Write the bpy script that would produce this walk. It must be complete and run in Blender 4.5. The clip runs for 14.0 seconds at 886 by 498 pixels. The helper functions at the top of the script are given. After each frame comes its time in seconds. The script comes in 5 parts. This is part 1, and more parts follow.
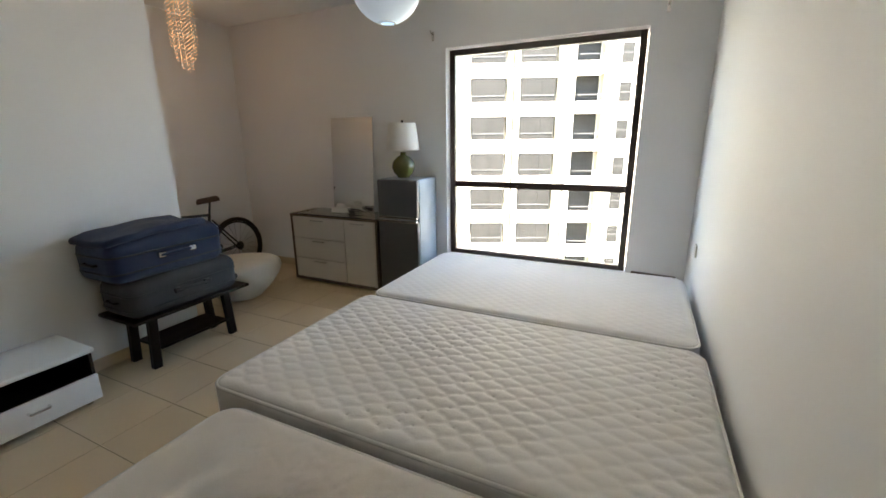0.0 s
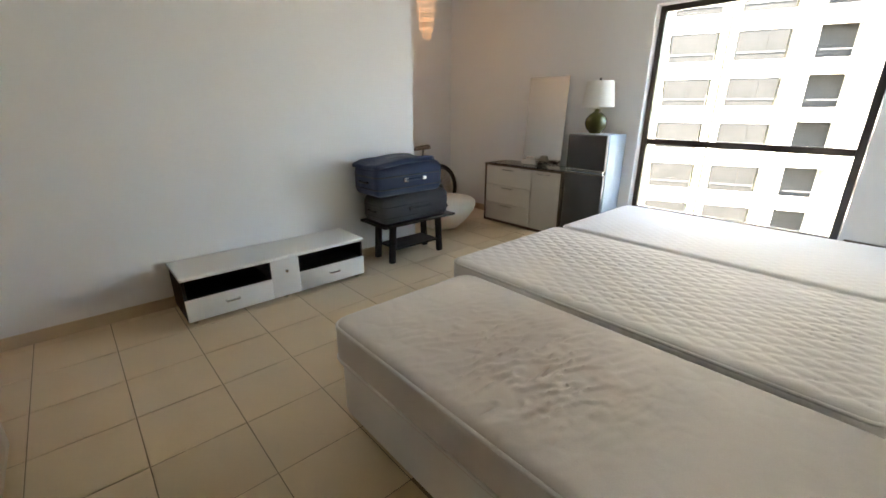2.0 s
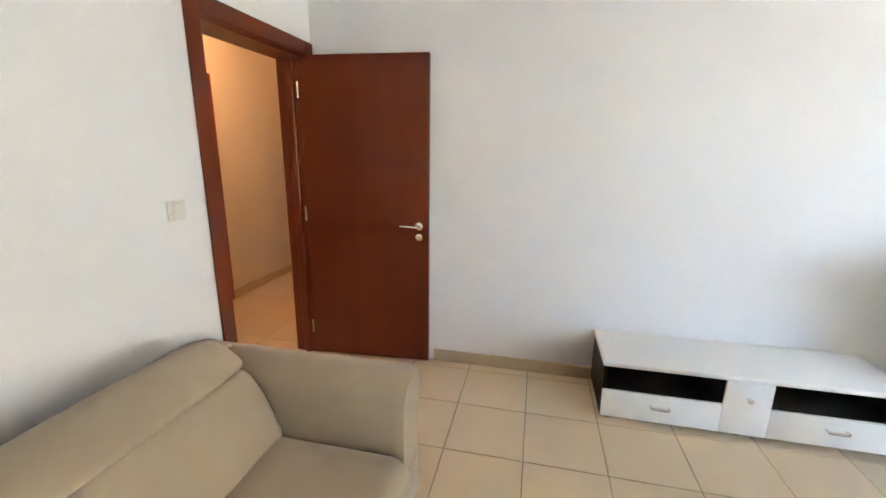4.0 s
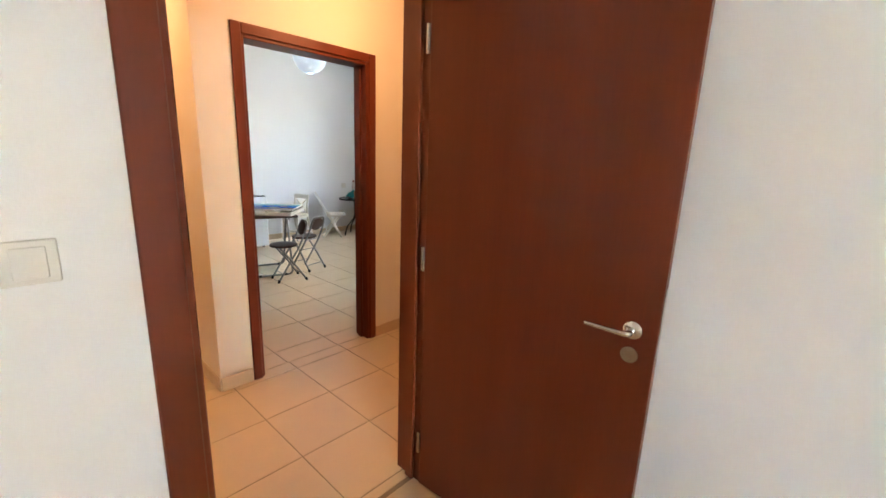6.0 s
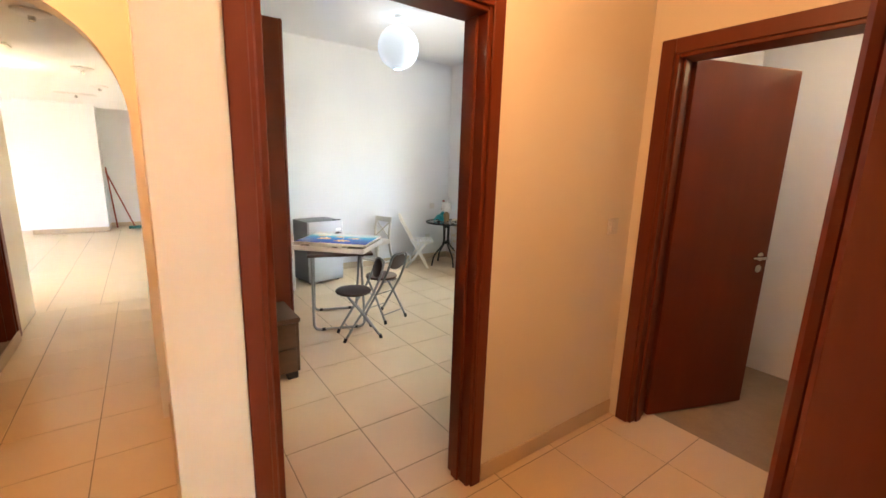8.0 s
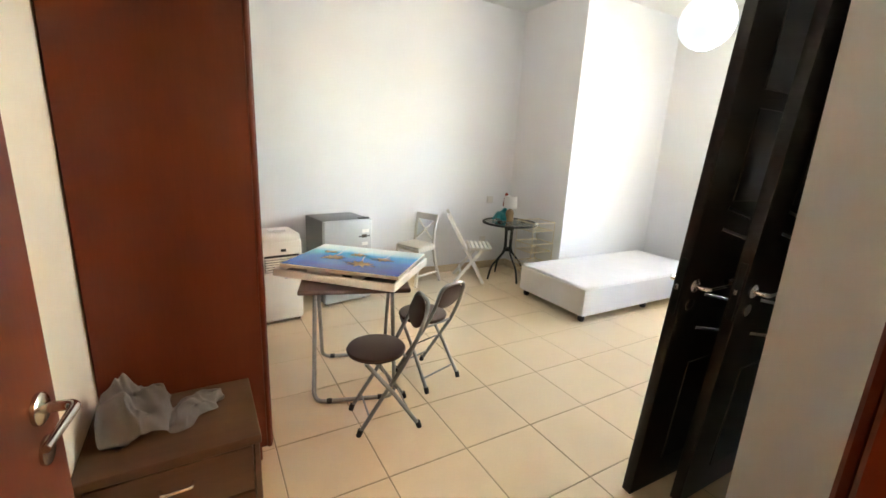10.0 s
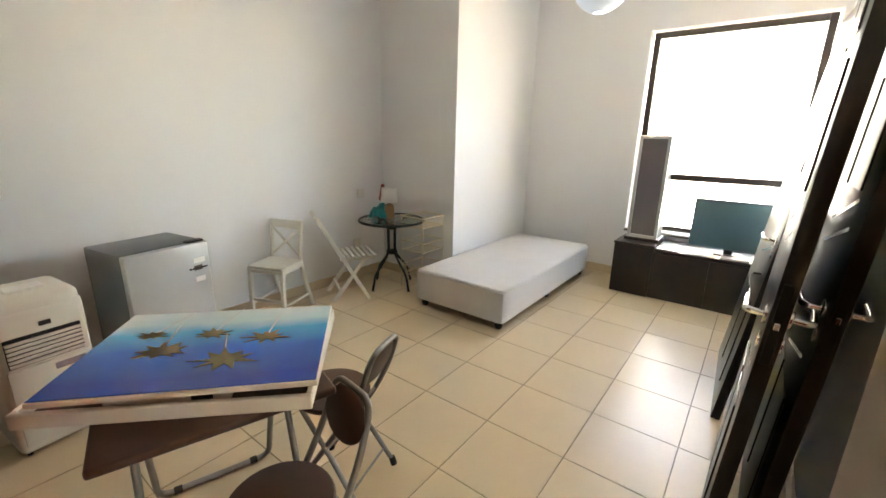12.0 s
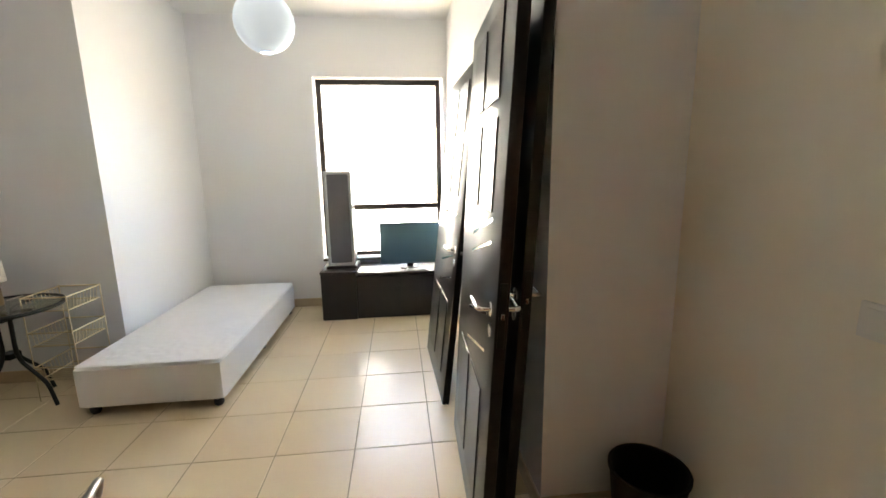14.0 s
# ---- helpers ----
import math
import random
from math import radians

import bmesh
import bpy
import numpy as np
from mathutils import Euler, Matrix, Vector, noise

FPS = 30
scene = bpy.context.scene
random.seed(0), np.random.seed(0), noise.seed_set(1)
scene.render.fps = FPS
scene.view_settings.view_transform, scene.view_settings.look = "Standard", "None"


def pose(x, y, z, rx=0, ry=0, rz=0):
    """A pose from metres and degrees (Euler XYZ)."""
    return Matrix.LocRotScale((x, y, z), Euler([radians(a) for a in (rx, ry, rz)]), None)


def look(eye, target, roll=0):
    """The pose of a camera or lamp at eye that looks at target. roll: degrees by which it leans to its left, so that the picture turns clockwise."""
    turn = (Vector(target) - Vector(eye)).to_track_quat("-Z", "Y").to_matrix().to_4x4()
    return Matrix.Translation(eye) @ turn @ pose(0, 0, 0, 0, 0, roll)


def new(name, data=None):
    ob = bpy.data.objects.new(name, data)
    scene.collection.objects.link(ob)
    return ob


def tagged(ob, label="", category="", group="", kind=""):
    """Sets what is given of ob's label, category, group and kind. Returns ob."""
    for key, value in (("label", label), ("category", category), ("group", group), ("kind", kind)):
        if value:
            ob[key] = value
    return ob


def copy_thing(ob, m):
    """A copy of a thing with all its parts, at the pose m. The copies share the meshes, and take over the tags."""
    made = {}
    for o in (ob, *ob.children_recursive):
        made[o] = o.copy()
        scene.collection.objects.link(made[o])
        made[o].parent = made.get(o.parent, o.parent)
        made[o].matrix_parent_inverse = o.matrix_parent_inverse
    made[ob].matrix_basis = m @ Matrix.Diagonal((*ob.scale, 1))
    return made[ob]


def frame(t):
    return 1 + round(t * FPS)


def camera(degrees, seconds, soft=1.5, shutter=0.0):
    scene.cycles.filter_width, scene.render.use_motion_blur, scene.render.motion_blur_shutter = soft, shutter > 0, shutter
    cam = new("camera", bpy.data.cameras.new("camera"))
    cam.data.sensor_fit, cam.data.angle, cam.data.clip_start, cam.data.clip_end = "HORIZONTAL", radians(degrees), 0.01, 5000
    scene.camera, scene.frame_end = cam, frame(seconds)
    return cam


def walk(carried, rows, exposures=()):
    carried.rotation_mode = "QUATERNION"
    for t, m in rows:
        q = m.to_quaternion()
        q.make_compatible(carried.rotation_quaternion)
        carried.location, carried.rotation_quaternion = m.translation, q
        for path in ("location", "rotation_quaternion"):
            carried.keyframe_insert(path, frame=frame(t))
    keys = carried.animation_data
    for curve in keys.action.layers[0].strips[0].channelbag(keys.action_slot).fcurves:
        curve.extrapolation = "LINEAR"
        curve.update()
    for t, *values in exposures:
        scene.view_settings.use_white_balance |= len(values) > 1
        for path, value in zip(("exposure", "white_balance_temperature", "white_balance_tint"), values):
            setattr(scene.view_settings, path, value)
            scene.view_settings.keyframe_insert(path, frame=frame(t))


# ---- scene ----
cam = camera(94.0, 14.0, soft=1.6)
PATH = [
    (0, (2.389, 2.346, 1.567), (1.555, 4.092, 1.061), -0.6),
    (0.5, (2.401, 2.169, 1.549), (1.729, 3.96, 0.967), -0.5),
    (1, (2.509, 1.976, 1.509), (1.764, 3.726, 0.89), -0.6),
    (1.5, (2.565, 1.827, 1.496), (1.544, 3.425, 0.86), -0.4),
    (2, (2.569, 1.662, 1.467), (1.162, 2.929, 0.822), 0.1),
    (2.5, (2.576, 1.59, 1.505), (0.852, 2.39, 0.883), 0.3),
    (3, (2.372, 1.69, 1.504), (0.48, 2.017, 0.946), 0.5),
    (3.5, (2.071, 1.714, 1.474), (0.139, 1.622, 0.964), 0.3),
    (4, (1.676, 1.631, 1.497), (-0.22, 1.208, 1.023), 0.7),
    (4.2, (1.539, 1.575, 1.493), (-0.338, 1.054, 1.039), 1.1),
    (5.2, (0.84, 1.47, 1.47), (-0.83, 0.45, 1.03), 1.5),
    (6.3, (0.082, 1.105, 1.448), (-1.277, -0.299, 1.023), 2.0),
    (6.5, (0.005, 1.022, 1.451), (-1.307, -0.432, 1.045), 1.7),
    (7, (-0.175, 0.689, 1.488), (-1.402, -0.848, 1.124), 1.1),
    (7.2, (-0.24, 0.584, 1.495), (-1.438, -0.977, 1.135), 1.1),
    (8.2, (-0.6, -0.15, 1.475), (-1.73, -1.74, 1.065), 2.1),
    (9.3, (-1.008, -0.885, 1.45), (-2.028, -2.545, 0.996), 3.1),
    (9.5, (-1.064, -1.027, 1.415), (-2.082, -2.688, 0.965), 2.9),
    (10, (-1.184, -1.347, 1.408), (-2.168, -3.024, 0.938), 2.9),
    (10.5, (-1.279, -1.636, 1.394), (-2.221, -3.324, 0.885), 2.8),
    (11, (-1.331, -1.891, 1.389), (-2.267, -3.574, 0.849), 2.2),
    (11.5, (-1.34, -2.114, 1.39), (-2.558, -3.604, 0.845), 2.0),
    (12, (-1.415, -2.26, 1.398), (-2.954, -3.424, 0.874), 1.2),
    (12.5, (-1.469, -2.371, 1.408), (-3.256, -3.129, 0.928), 0.7),
    (13, (-1.453, -2.478, 1.412), (-3.358, -2.914, 0.988), -0.1),
    (13.5, (-1.425, -2.504, 1.427), (-3.383, -2.664, 1.056), -0.6),
    (14, (-1.436, -2.487, 1.416), (-3.392, -2.277, 1.054), -0.9),
]
EXPOSURE = [(0, 4.25, 6900, 11), (1.0, 4.5, 6900, 11), (1.5, 4.6, 6900, 11), (2.0, 4.85, 6900, 11), (2.5, 5.3, 6900, 11), (3.0, 5.75, 6800, 12), (3.5, 5.88, 6600, 13), (4.2, 5.9, 6500, 13), (6.3, 6.12, 6900, 14),
            (7.2, 6.3, 7300, 16), (9.3, 6.2, 7200, 12), (10, 6.35, 7700, 13), (11, 6.2, 8100, 14), (12, 5.7, 8300, 15), (13, 5.6, 8300, 14), (14, 5.65, 8000, 14)]
walk(cam, [(t, look(eye, target, roll)) for t, eye, target, roll in PATH], EXPOSURE)

# ---- light ----
world = bpy.data.worlds.new("sky")
scene.world = world
world.use_nodes = True
wn = world.node_tree.nodes
sky = wn.new("ShaderNodeTexSky")
sky.sky_type = "NISHITA"
sky.sun_disc = False
sky.sun_elevation = radians(58)
sky.sun_rotation = radians(155)
world.node_tree.links.new(sky.outputs["Color"], wn["Background"].inputs["Color"])
wn["Background"].inputs["Strength"].default_value = 0.15

sun_data = bpy.data.lights.new("sun", "SUN")
sun_data.energy = 5.0
sun_data.angle = radians(0.5)
sun_data.color = (1.0, 0.95, 0.86)
sun = new("sun", sun_data)
sun.matrix_world = look((30, -65, 110), (0, 0, 0))


def point_lamp(name, at, watts, color, radius=0.05):
    data = bpy.data.lights.new(name, "POINT")
    data.energy, data.color, data.shadow_soft_size = watts, color, radius
    ob = new(name, data)
    ob.location = at
    return ob


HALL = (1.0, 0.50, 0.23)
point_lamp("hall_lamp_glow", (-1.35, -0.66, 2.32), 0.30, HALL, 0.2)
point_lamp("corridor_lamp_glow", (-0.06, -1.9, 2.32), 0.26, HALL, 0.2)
point_lamp("globe_glow", (-2.77, -4.0, 2.64), 0.17, (0.82, 0.91, 1.0), 0.22)
point_lamp("globe_glow_window", (-4.5, -3.32, 2.41), 0.14, (0.82, 0.91, 1.0), 0.22)
point_lamp("chandelier_glow", (-1.46, 5.03, 2.25), 0.15, (1.0, 0.60, 0.28), 0.15)
# Added fill lights without any fixture, brightening the rooms beyond.
point_lamp("living_fill", (0.6, -6.2, 2.2), 0.25, (1.0, 0.72, 0.40), 0.1)
point_lamp("side_room_fill", (1.3, -4.1, 2.2), 0.1, (1.0, 0.85, 0.65), 0.1)
point_lamp("bath_fill", (-3.7, -0.66, 2.2), 0.05, (1.0, 0.75, 0.45), 0.1)


# ---- materials ----
def mat(name, color, rough=0.6, metal=0.0, vary=0.08, scale=3.0, bump=0.05, grain=60.0, spec=0.5, stretch=(1, 1, 1),
        random=0.0, sheen=0.0, coat=0.0, trans=0.0, rough_vary=0.08):
    """A surface with soft large-scale unevenness, fine grain and a little relief."""
    m = bpy.data.materials.new(name)
    m.use_nodes = True
    n, l = m.node_tree.nodes, m.node_tree.links
    b = n["Principled BSDF"]
    b.inputs["Metallic"].default_value = metal
    b.inputs["Specular IOR Level"].default_value = spec
    b.inputs["Sheen Weight"].default_value = sheen
    b.inputs["Coat Weight"].default_value = coat
    b.inputs["Transmission Weight"].default_value = trans
    tc = n.new("ShaderNodeTexCoord")
    mp = n.new("ShaderNodeMapping")
    mp.inputs["Scale"].default_value = stretch
    if random:
        l.new(n.new("ShaderNodeNewGeometry").outputs["Position"], mp.inputs["Vector"])
        mp.inputs["Location"].default_value = (0.3, 0.7, 0.37)
    else:
        l.new(tc.outputs["Object"], mp.inputs["Vector"])
    big = n.new("ShaderNodeTexNoise")
    big.inputs["Scale"].default_value, big.inputs["Detail"].default_value = scale, 5
    fine = n.new("ShaderNodeTexNoise")
    fine.inputs["Scale"].default_value, fine.inputs["Detail"].default_value = grain, 3
    l.new(mp.outputs["Vector"], big.inputs["Vector"])
    l.new(mp.outputs["Vector"], fine.inputs["Vector"])
    mix = n.new("ShaderNodeMath")
    mix.operation = "MULTIPLY_ADD"
    mix.inputs[1].default_value = 0.35
    l.new(fine.outputs["Fac"], mix.inputs[0])
    l.new(big.outputs["Fac"], mix.inputs[2])
    last = mix.outputs[0]
    if random:
        oi = n.new("ShaderNodeObjectInfo")
        rn = n.new("ShaderNodeMath")
        rn.operation = "MULTIPLY_ADD"
        rn.inputs[1].default_value = random
        l.new(oi.outputs["Random"], rn.inputs[0])
        l.new(last, rn.inputs[2])
        last = rn.outputs[0]
    ramp = n.new("ShaderNodeMapRange")
    ramp.inputs["From Min"].default_value, ramp.inputs["From Max"].default_value = 0.3, 1.05 + random
    ramp.inputs["To Min"].default_value, ramp.inputs["To Max"].default_value = 1 - vary, 1 + vary
    l.new(last, ramp.inputs["Value"])
    col = n.new("ShaderNodeMix")
    col.data_type, col.blend_type = "RGBA", "MULTIPLY"
    col.inputs[0].default_value = 1.0
    col.inputs[6].default_value = (*color, 1)
    l.new(ramp.outputs["Result"], col.inputs[7])
    l.new(col.outputs[2], b.inputs["Base Color"])
    rr = n.new("ShaderNodeMapRange")
    rr.inputs["To Min"].default_value, rr.inputs["To Max"].default_value = max(rough - rough_vary, 0.02), min(rough + rough_vary, 1)
    l.new(big.outputs["Fac"], rr.inputs["Value"])
    l.new(rr.outputs["Result"], b.inputs["Roughness"])
    if bump:
        bp = n.new("ShaderNodeBump")
        bp.inputs["Strength"].default_value, bp.inputs["Distance"].default_value = bump, 0.01
        l.new(fine.outputs["Fac"], bp.inputs["Height"])
        l.new(bp.outputs["Normal"], b.inputs["Normal"])
    return m


def glow(name, color, strength):
    m = bpy.data.materials.new(name)
    m.use_nodes = True
    b = m.node_tree.nodes["Principled BSDF"]
    b.inputs["Base Color"].default_value = (*color, 1)
    b.inputs["Emission Color"].default_value = (*color, 1)
    b.inputs["Emission Strength"].default_value = strength
    return m


def glass(name, color=(0.9, 0.95, 0.95), rough=0.02):
    m = bpy.data.materials.new(name)
    m.use_nodes = True
    b = m.node_tree.nodes["Principled BSDF"]
    b.inputs["Base Color"].default_value = (*color, 1)
    b.inputs["Transmission Weight"].default_value = 1.0
    b.inputs["Roughness"].default_value = rough
    b.inputs["IOR"].default_value = 1.2
    return m


WALL = mat("painted wall", (0.79, 0.79, 0.79), 0.62, vary=0.03, scale=0.9, bump=0.06, grain=220, rough_vary=0.05)
WALL_HALL = mat("cream painted wall", (0.80, 0.74, 0.62), 0.6, vary=0.03, scale=0.9, bump=0.06, grain=220)
CEIL = mat("ceiling paint", (0.85, 0.845, 0.83), 0.8, vary=0.02, scale=0.8, bump=0.04, grain=200)
TILE = mat("beige floor tile", (0.68, 0.535, 0.35), 0.34, vary=0.07, scale=2.2, bump=0.012, grain=90, random=0.25, rough_vary=0.04)
GROUT = mat("tile grout", (0.28, 0.21, 0.14), 0.9, vary=0.2, scale=6, bump=0.2)
SKIRT = mat("beige skirting tile", (0.60, 0.47, 0.31), 0.4, vary=0.06, scale=3, bump=0.01)
REDWOOD = mat("red-brown wood veneer", (0.142, 0.028, 0.0105), 0.36, vary=0.16, scale=1.6, bump=0.012, grain=22, stretch=(5, 5, 0.5), spec=0.3)
FRAME = mat("dark bronze aluminium", (0.070, 0.058, 0.050), 0.4, metal=0.5, vary=0.1, bump=0.01)
WHITE = mat("white lacquer", (0.80, 0.79, 0.76), 0.35, vary=0.03, bump=0.01)
BLACKWOOD = mat("black-brown wood", (0.012, 0.009, 0.008), 0.4, spec=0.2, vary=0.2, scale=3, bump=0.03, stretch=(1, 6, 6))
STEEL = mat("brushed steel", (0.62, 0.61, 0.58), 0.2, rough_vary=0.04, metal=1.0, vary=0.06, grain=150, bump=0.01)
CHROME = mat("chrome", (0.75, 0.75, 0.74), 0.12, metal=1.0, vary=0.03, bump=0.0, rough_vary=0.03)
CLEAR = glass("window glass")
SOFA = mat("beige suede fabric", (0.40, 0.31, 0.205), 0.9, vary=0.1, scale=5, bump=0.15, grain=260, sheen=0.25)
MATTRESS = mat("pale mattress ticking", (0.74, 0.715, 0.70), 0.72, vary=0.05, scale=4, bump=0.1, grain=180, sheen=0.1)
STAINED = mat("greyed mattress ticking", (0.64, 0.60, 0.57), 0.68, vary=0.12, scale=2.2, bump=0.1, grain=180, sheen=0.1)


def stain(m, x, y, size, color, amount):
    """A soft-edged worn stain over a surface, at its own place on the thing."""
    n, l = m.node_tree.nodes, m.node_tree.links
    base = n["Principled BSDF"].inputs["Base Color"]
    old = base.links[0].from_socket
    tc = n.new("ShaderNodeTexCoord")
    mp = n.new("ShaderNodeMapping")
    mp.inputs["Location"].default_value = (-x / size, -y / size, 0)
    mp.inputs["Scale"].default_value = (1 / size, 1 / size, 0)
    gr = n.new("ShaderNodeTexGradient")
    gr.gradient_type = "SPHERICAL"
    nz = n.new("ShaderNodeTexNoise")
    nz.inputs["Scale"].default_value, nz.inputs["Detail"].default_value = 7, 6
    mu = n.new("ShaderNodeMath")
    mu.operation = "MULTIPLY"
    m2 = n.new("ShaderNodeMath")
    m2.operation, m2.use_clamp = "MULTIPLY", True
    m2.inputs[1].default_value = amount * 2
    mx = n.new("ShaderNodeMix")
    mx.data_type = "RGBA"
    l.new(tc.outputs["Object"], mp.inputs["Vector"])
    l.new(mp.outputs["Vector"], gr.inputs["Vector"])
    l.new(tc.outputs["Object"], nz.inputs["Vector"])
    l.new(gr.outputs["Fac"], mu.inputs[0])
    l.new(nz.outputs["Fac"], mu.inputs[1])
    l.new(mu.outputs[0], m2.inputs[0])
    l.new(m2.outputs[0], mx.inputs["Factor"])
    l.new(old, mx.inputs["A"])
    mx.inputs["B"].default_value = (*color, 1)
    l.new(mx.outputs["Result"], base)


stain(STAINED, 0.80, 0.40, 0.62, (0.50, 0.37, 0.31), 0.42)
PIPING = mat("white piping", (0.72, 0.70, 0.68), 0.7, vary=0.03, bump=0.05)
DIVAN = mat("white divan fabric", (0.70, 0.68, 0.66), 0.8, vary=0.04, scale=5, bump=0.12, grain=240)
NAVY = mat("navy suitcase fabric", (0.009, 0.018, 0.050), 0.8, vary=0.15, scale=6, bump=0.25, grain=300, sheen=0.1)
GREYCASE = mat("dark grey suitcase fabric", (0.036, 0.036, 0.037), 0.8, vary=0.15, scale=6, bump=0.25, grain=300)
BLACK = mat("black plastic", (0.012, 0.012, 0.012), 0.5, vary=0.1, bump=0.03)
RUBBER = mat("black rubber", (0.018, 0.016, 0.015), 0.8, vary=0.1, bump=0.05)
STONEWHITE = mat("white moulded seat", (0.78, 0.74, 0.66), 0.45, vary=0.08, scale=5, bump=0.04)
GREYFRIDGE = mat("dark silver fridge door", (0.10, 0.10, 0.105), 0.35, metal=0.3, vary=0.05, bump=0.01)
SILVERFRIDGE = mat("pale blue-grey fridge side", (0.27, 0.31, 0.36), 0.45, metal=0.1, vary=0.04, bump=0.01)
LIGHTSILVER = mat("silver fridge door", (0.50, 0.51, 0.52), 0.38, metal=0.35, vary=0.05, bump=0.01)
DRESSER = mat("pale grey laminate", (0.60, 0.57, 0.52), 0.4, vary=0.05, bump=0.01)
DARKTRIM = mat("dark brown trim", (0.09, 0.065, 0.045), 0.45, vary=0.1, bump=0.02)
MIRROR = mat("mirror glass", (0.74, 0.72, 0.68), 0.05, metal=1.0, vary=0.01, bump=0.0, rough_vary=0.01)
GREENCER = mat("olive green ceramic", (0.115, 0.115, 0.03), 0.2, vary=0.15, scale=8, bump=0.02, coat=0.4)
SHADE = mat("white lamp shade", (0.78, 0.77, 0.74), 0.8, vary=0.03, bump=0.1, grain=200)
WALNUT = mat("walnut veneer", (0.092, 0.048, 0.023), 0.42, vary=0.35, scale=1.6, bump=0.04, grain=40, stretch=(1.5, 12, 12))
BROWNTOP = mat("brown laminate", (0.075, 0.036, 0.022), 0.42, vary=0.12, scale=5, bump=0.02)
GREYTUBE = mat("silver painted tube", (0.30, 0.29, 0.28), 0.35, metal=0.8, vary=0.06, bump=0.01)
WHITEPL = mat("off-white plastic", (0.72, 0.69, 0.62), 0.4, vary=0.04, bump=0.02)
CREAMWOOD = mat("cream painted wood", (0.74, 0.70, 0.62), 0.5, vary=0.06, scale=6, bump=0.04)
DARKMETAL = mat("dark green-grey metal", (0.022, 0.026, 0.024), 0.45, metal=0.4, vary=0.1, bump=0.03)
TABLEGLASS = glass("rippled table glass", (0.72, 0.82, 0.80), 0.15)
TEAL = mat("teal plastic bag", (0.012, 0.36, 0.41), 0.35, vary=0.15, scale=14, bump=0.3, grain=30)
AMBER = mat("pale wood lamp base", (0.36, 0.24, 0.12), 0.4, vary=0.15, bump=0.03)
RED = mat("rust red ribbon", (0.30, 0.045, 0.015), 0.6, vary=0.1)
GREYCLOTH = mat("grey towel", (0.25, 0.255, 0.265), 0.95, vary=0.15, scale=10, bump=0.5, grain=320, sheen=0.2)
EBONY = mat("glossy black-brown door", (0.022, 0.018, 0.017), 0.30, rough_vary=0.03, vary=0.15, scale=2.0, bump=0.03, grain=35, stretch=(0.7, 9, 9), spec=0.32, coat=0.04)
ESPRESSO = mat("espresso wood", (0.022, 0.016, 0.014), 0.35, vary=0.2, scale=2, bump=0.03, stretch=(6, 1, 6))
SCREEN = mat("blue-grey screen film", (0.085, 0.17, 0.21), 0.3, vary=0.06, scale=2, bump=0.0)
AMBERPLASTIC = glass("amber clear plastic", (0.85, 0.78, 0.62), 0.12)
PLATE = mat("white switch plate", (0.70, 0.68, 0.63), 0.35, vary=0.03, bump=0.0)
FACADE = mat("cream rendered facade", (0.42, 0.39, 0.335), 0.9, vary=0.05, scale=0.15, bump=0.05, grain=8)
FACADE_TRIM = mat("warm facade edge", (0.36, 0.31, 0.23), 0.9, vary=0.06, scale=0.3, bump=0.05, grain=8)
# Dark enough to carry the shade of balcony recesses on near-flush panels.
FARGLASS = mat("dark glazing with recess shade", (0.017, 0.0155, 0.014), 0.5, spec=0.15, vary=0.3, scale=0.6, bump=0.0, random=0.5)
# Glare of the overexposed second window view is put into these two colours.
PALEFACADE = mat("pale facade whitened with glare", (0.74, 0.72, 0.68), 0.9, vary=0.04, scale=0.15, bump=0.05, grain=8)
GLAREGLASS = mat("facade glazing whitened with glare", (0.42, 0.42, 0.42), 0.4, vary=0.15, scale=0.6, bump=0.0, random=0.4)
RAIL = mat("pale facade railing", (0.06, 0.057, 0.054), 0.4, vary=0.05, bump=0.0)
GROUND = mat("city ground", (0.22, 0.19, 0.15), 0.9, vary=0.3, scale=0.02, bump=0.1, grain=0.5)
CRYSTAL = glow("lit crystal beads", (1.0, 0.62, 0.34), 0.04)
PAPER = glow("lit paper globe", (0.70, 0.86, 1.0), 0.0085)
# Unlit globe: daylight on the paper is put in as faint emission.
PAPER_DAYGLOW = glow("paper globe", (0.72, 0.86, 1.0), 0.016)
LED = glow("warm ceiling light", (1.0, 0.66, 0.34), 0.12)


# ---- building blocks ----
def box(bm, x0, y0, z0, x1, y1, z1, m=None):
    """Adds a box between two corners."""
    c = Matrix.Translation(((x0 + x1) / 2, (y0 + y1) / 2, (z0 + z1) / 2)) @ Matrix.Diagonal((abs(x1 - x0), abs(y1 - y0), abs(z1 - z0), 1))
    bmesh.ops.create_cube(bm, size=1, matrix=(m @ c) if m else c)
    return bm


def rbox(x0, y0, z0, x1, y1, z1, r=0.006, seg=2, m=None):
    """A box of its own with rounded edges."""
    bm = bmesh.new()
    box(bm, x0, y0, z0, x1, y1, z1)
    r = min(r, 0.45 * min(abs(x1 - x0), abs(y1 - y0), abs(z1 - z0)))
    bmesh.ops.bevel(bm, geom=bm.edges[:], offset=r, segments=seg, affect="EDGES", profile=0.5)
    if m:
        bm.transform(m)
    return bm


def join(*bms):
    """One bmesh out of several."""
    out = bms[0]
    for b in bms[1:]:
        me = bpy.data.meshes.new("tmp")
        b.to_mesh(me)
        b.free()
        out.from_mesh(me)
        bpy.data.meshes.remove(me)
    return out


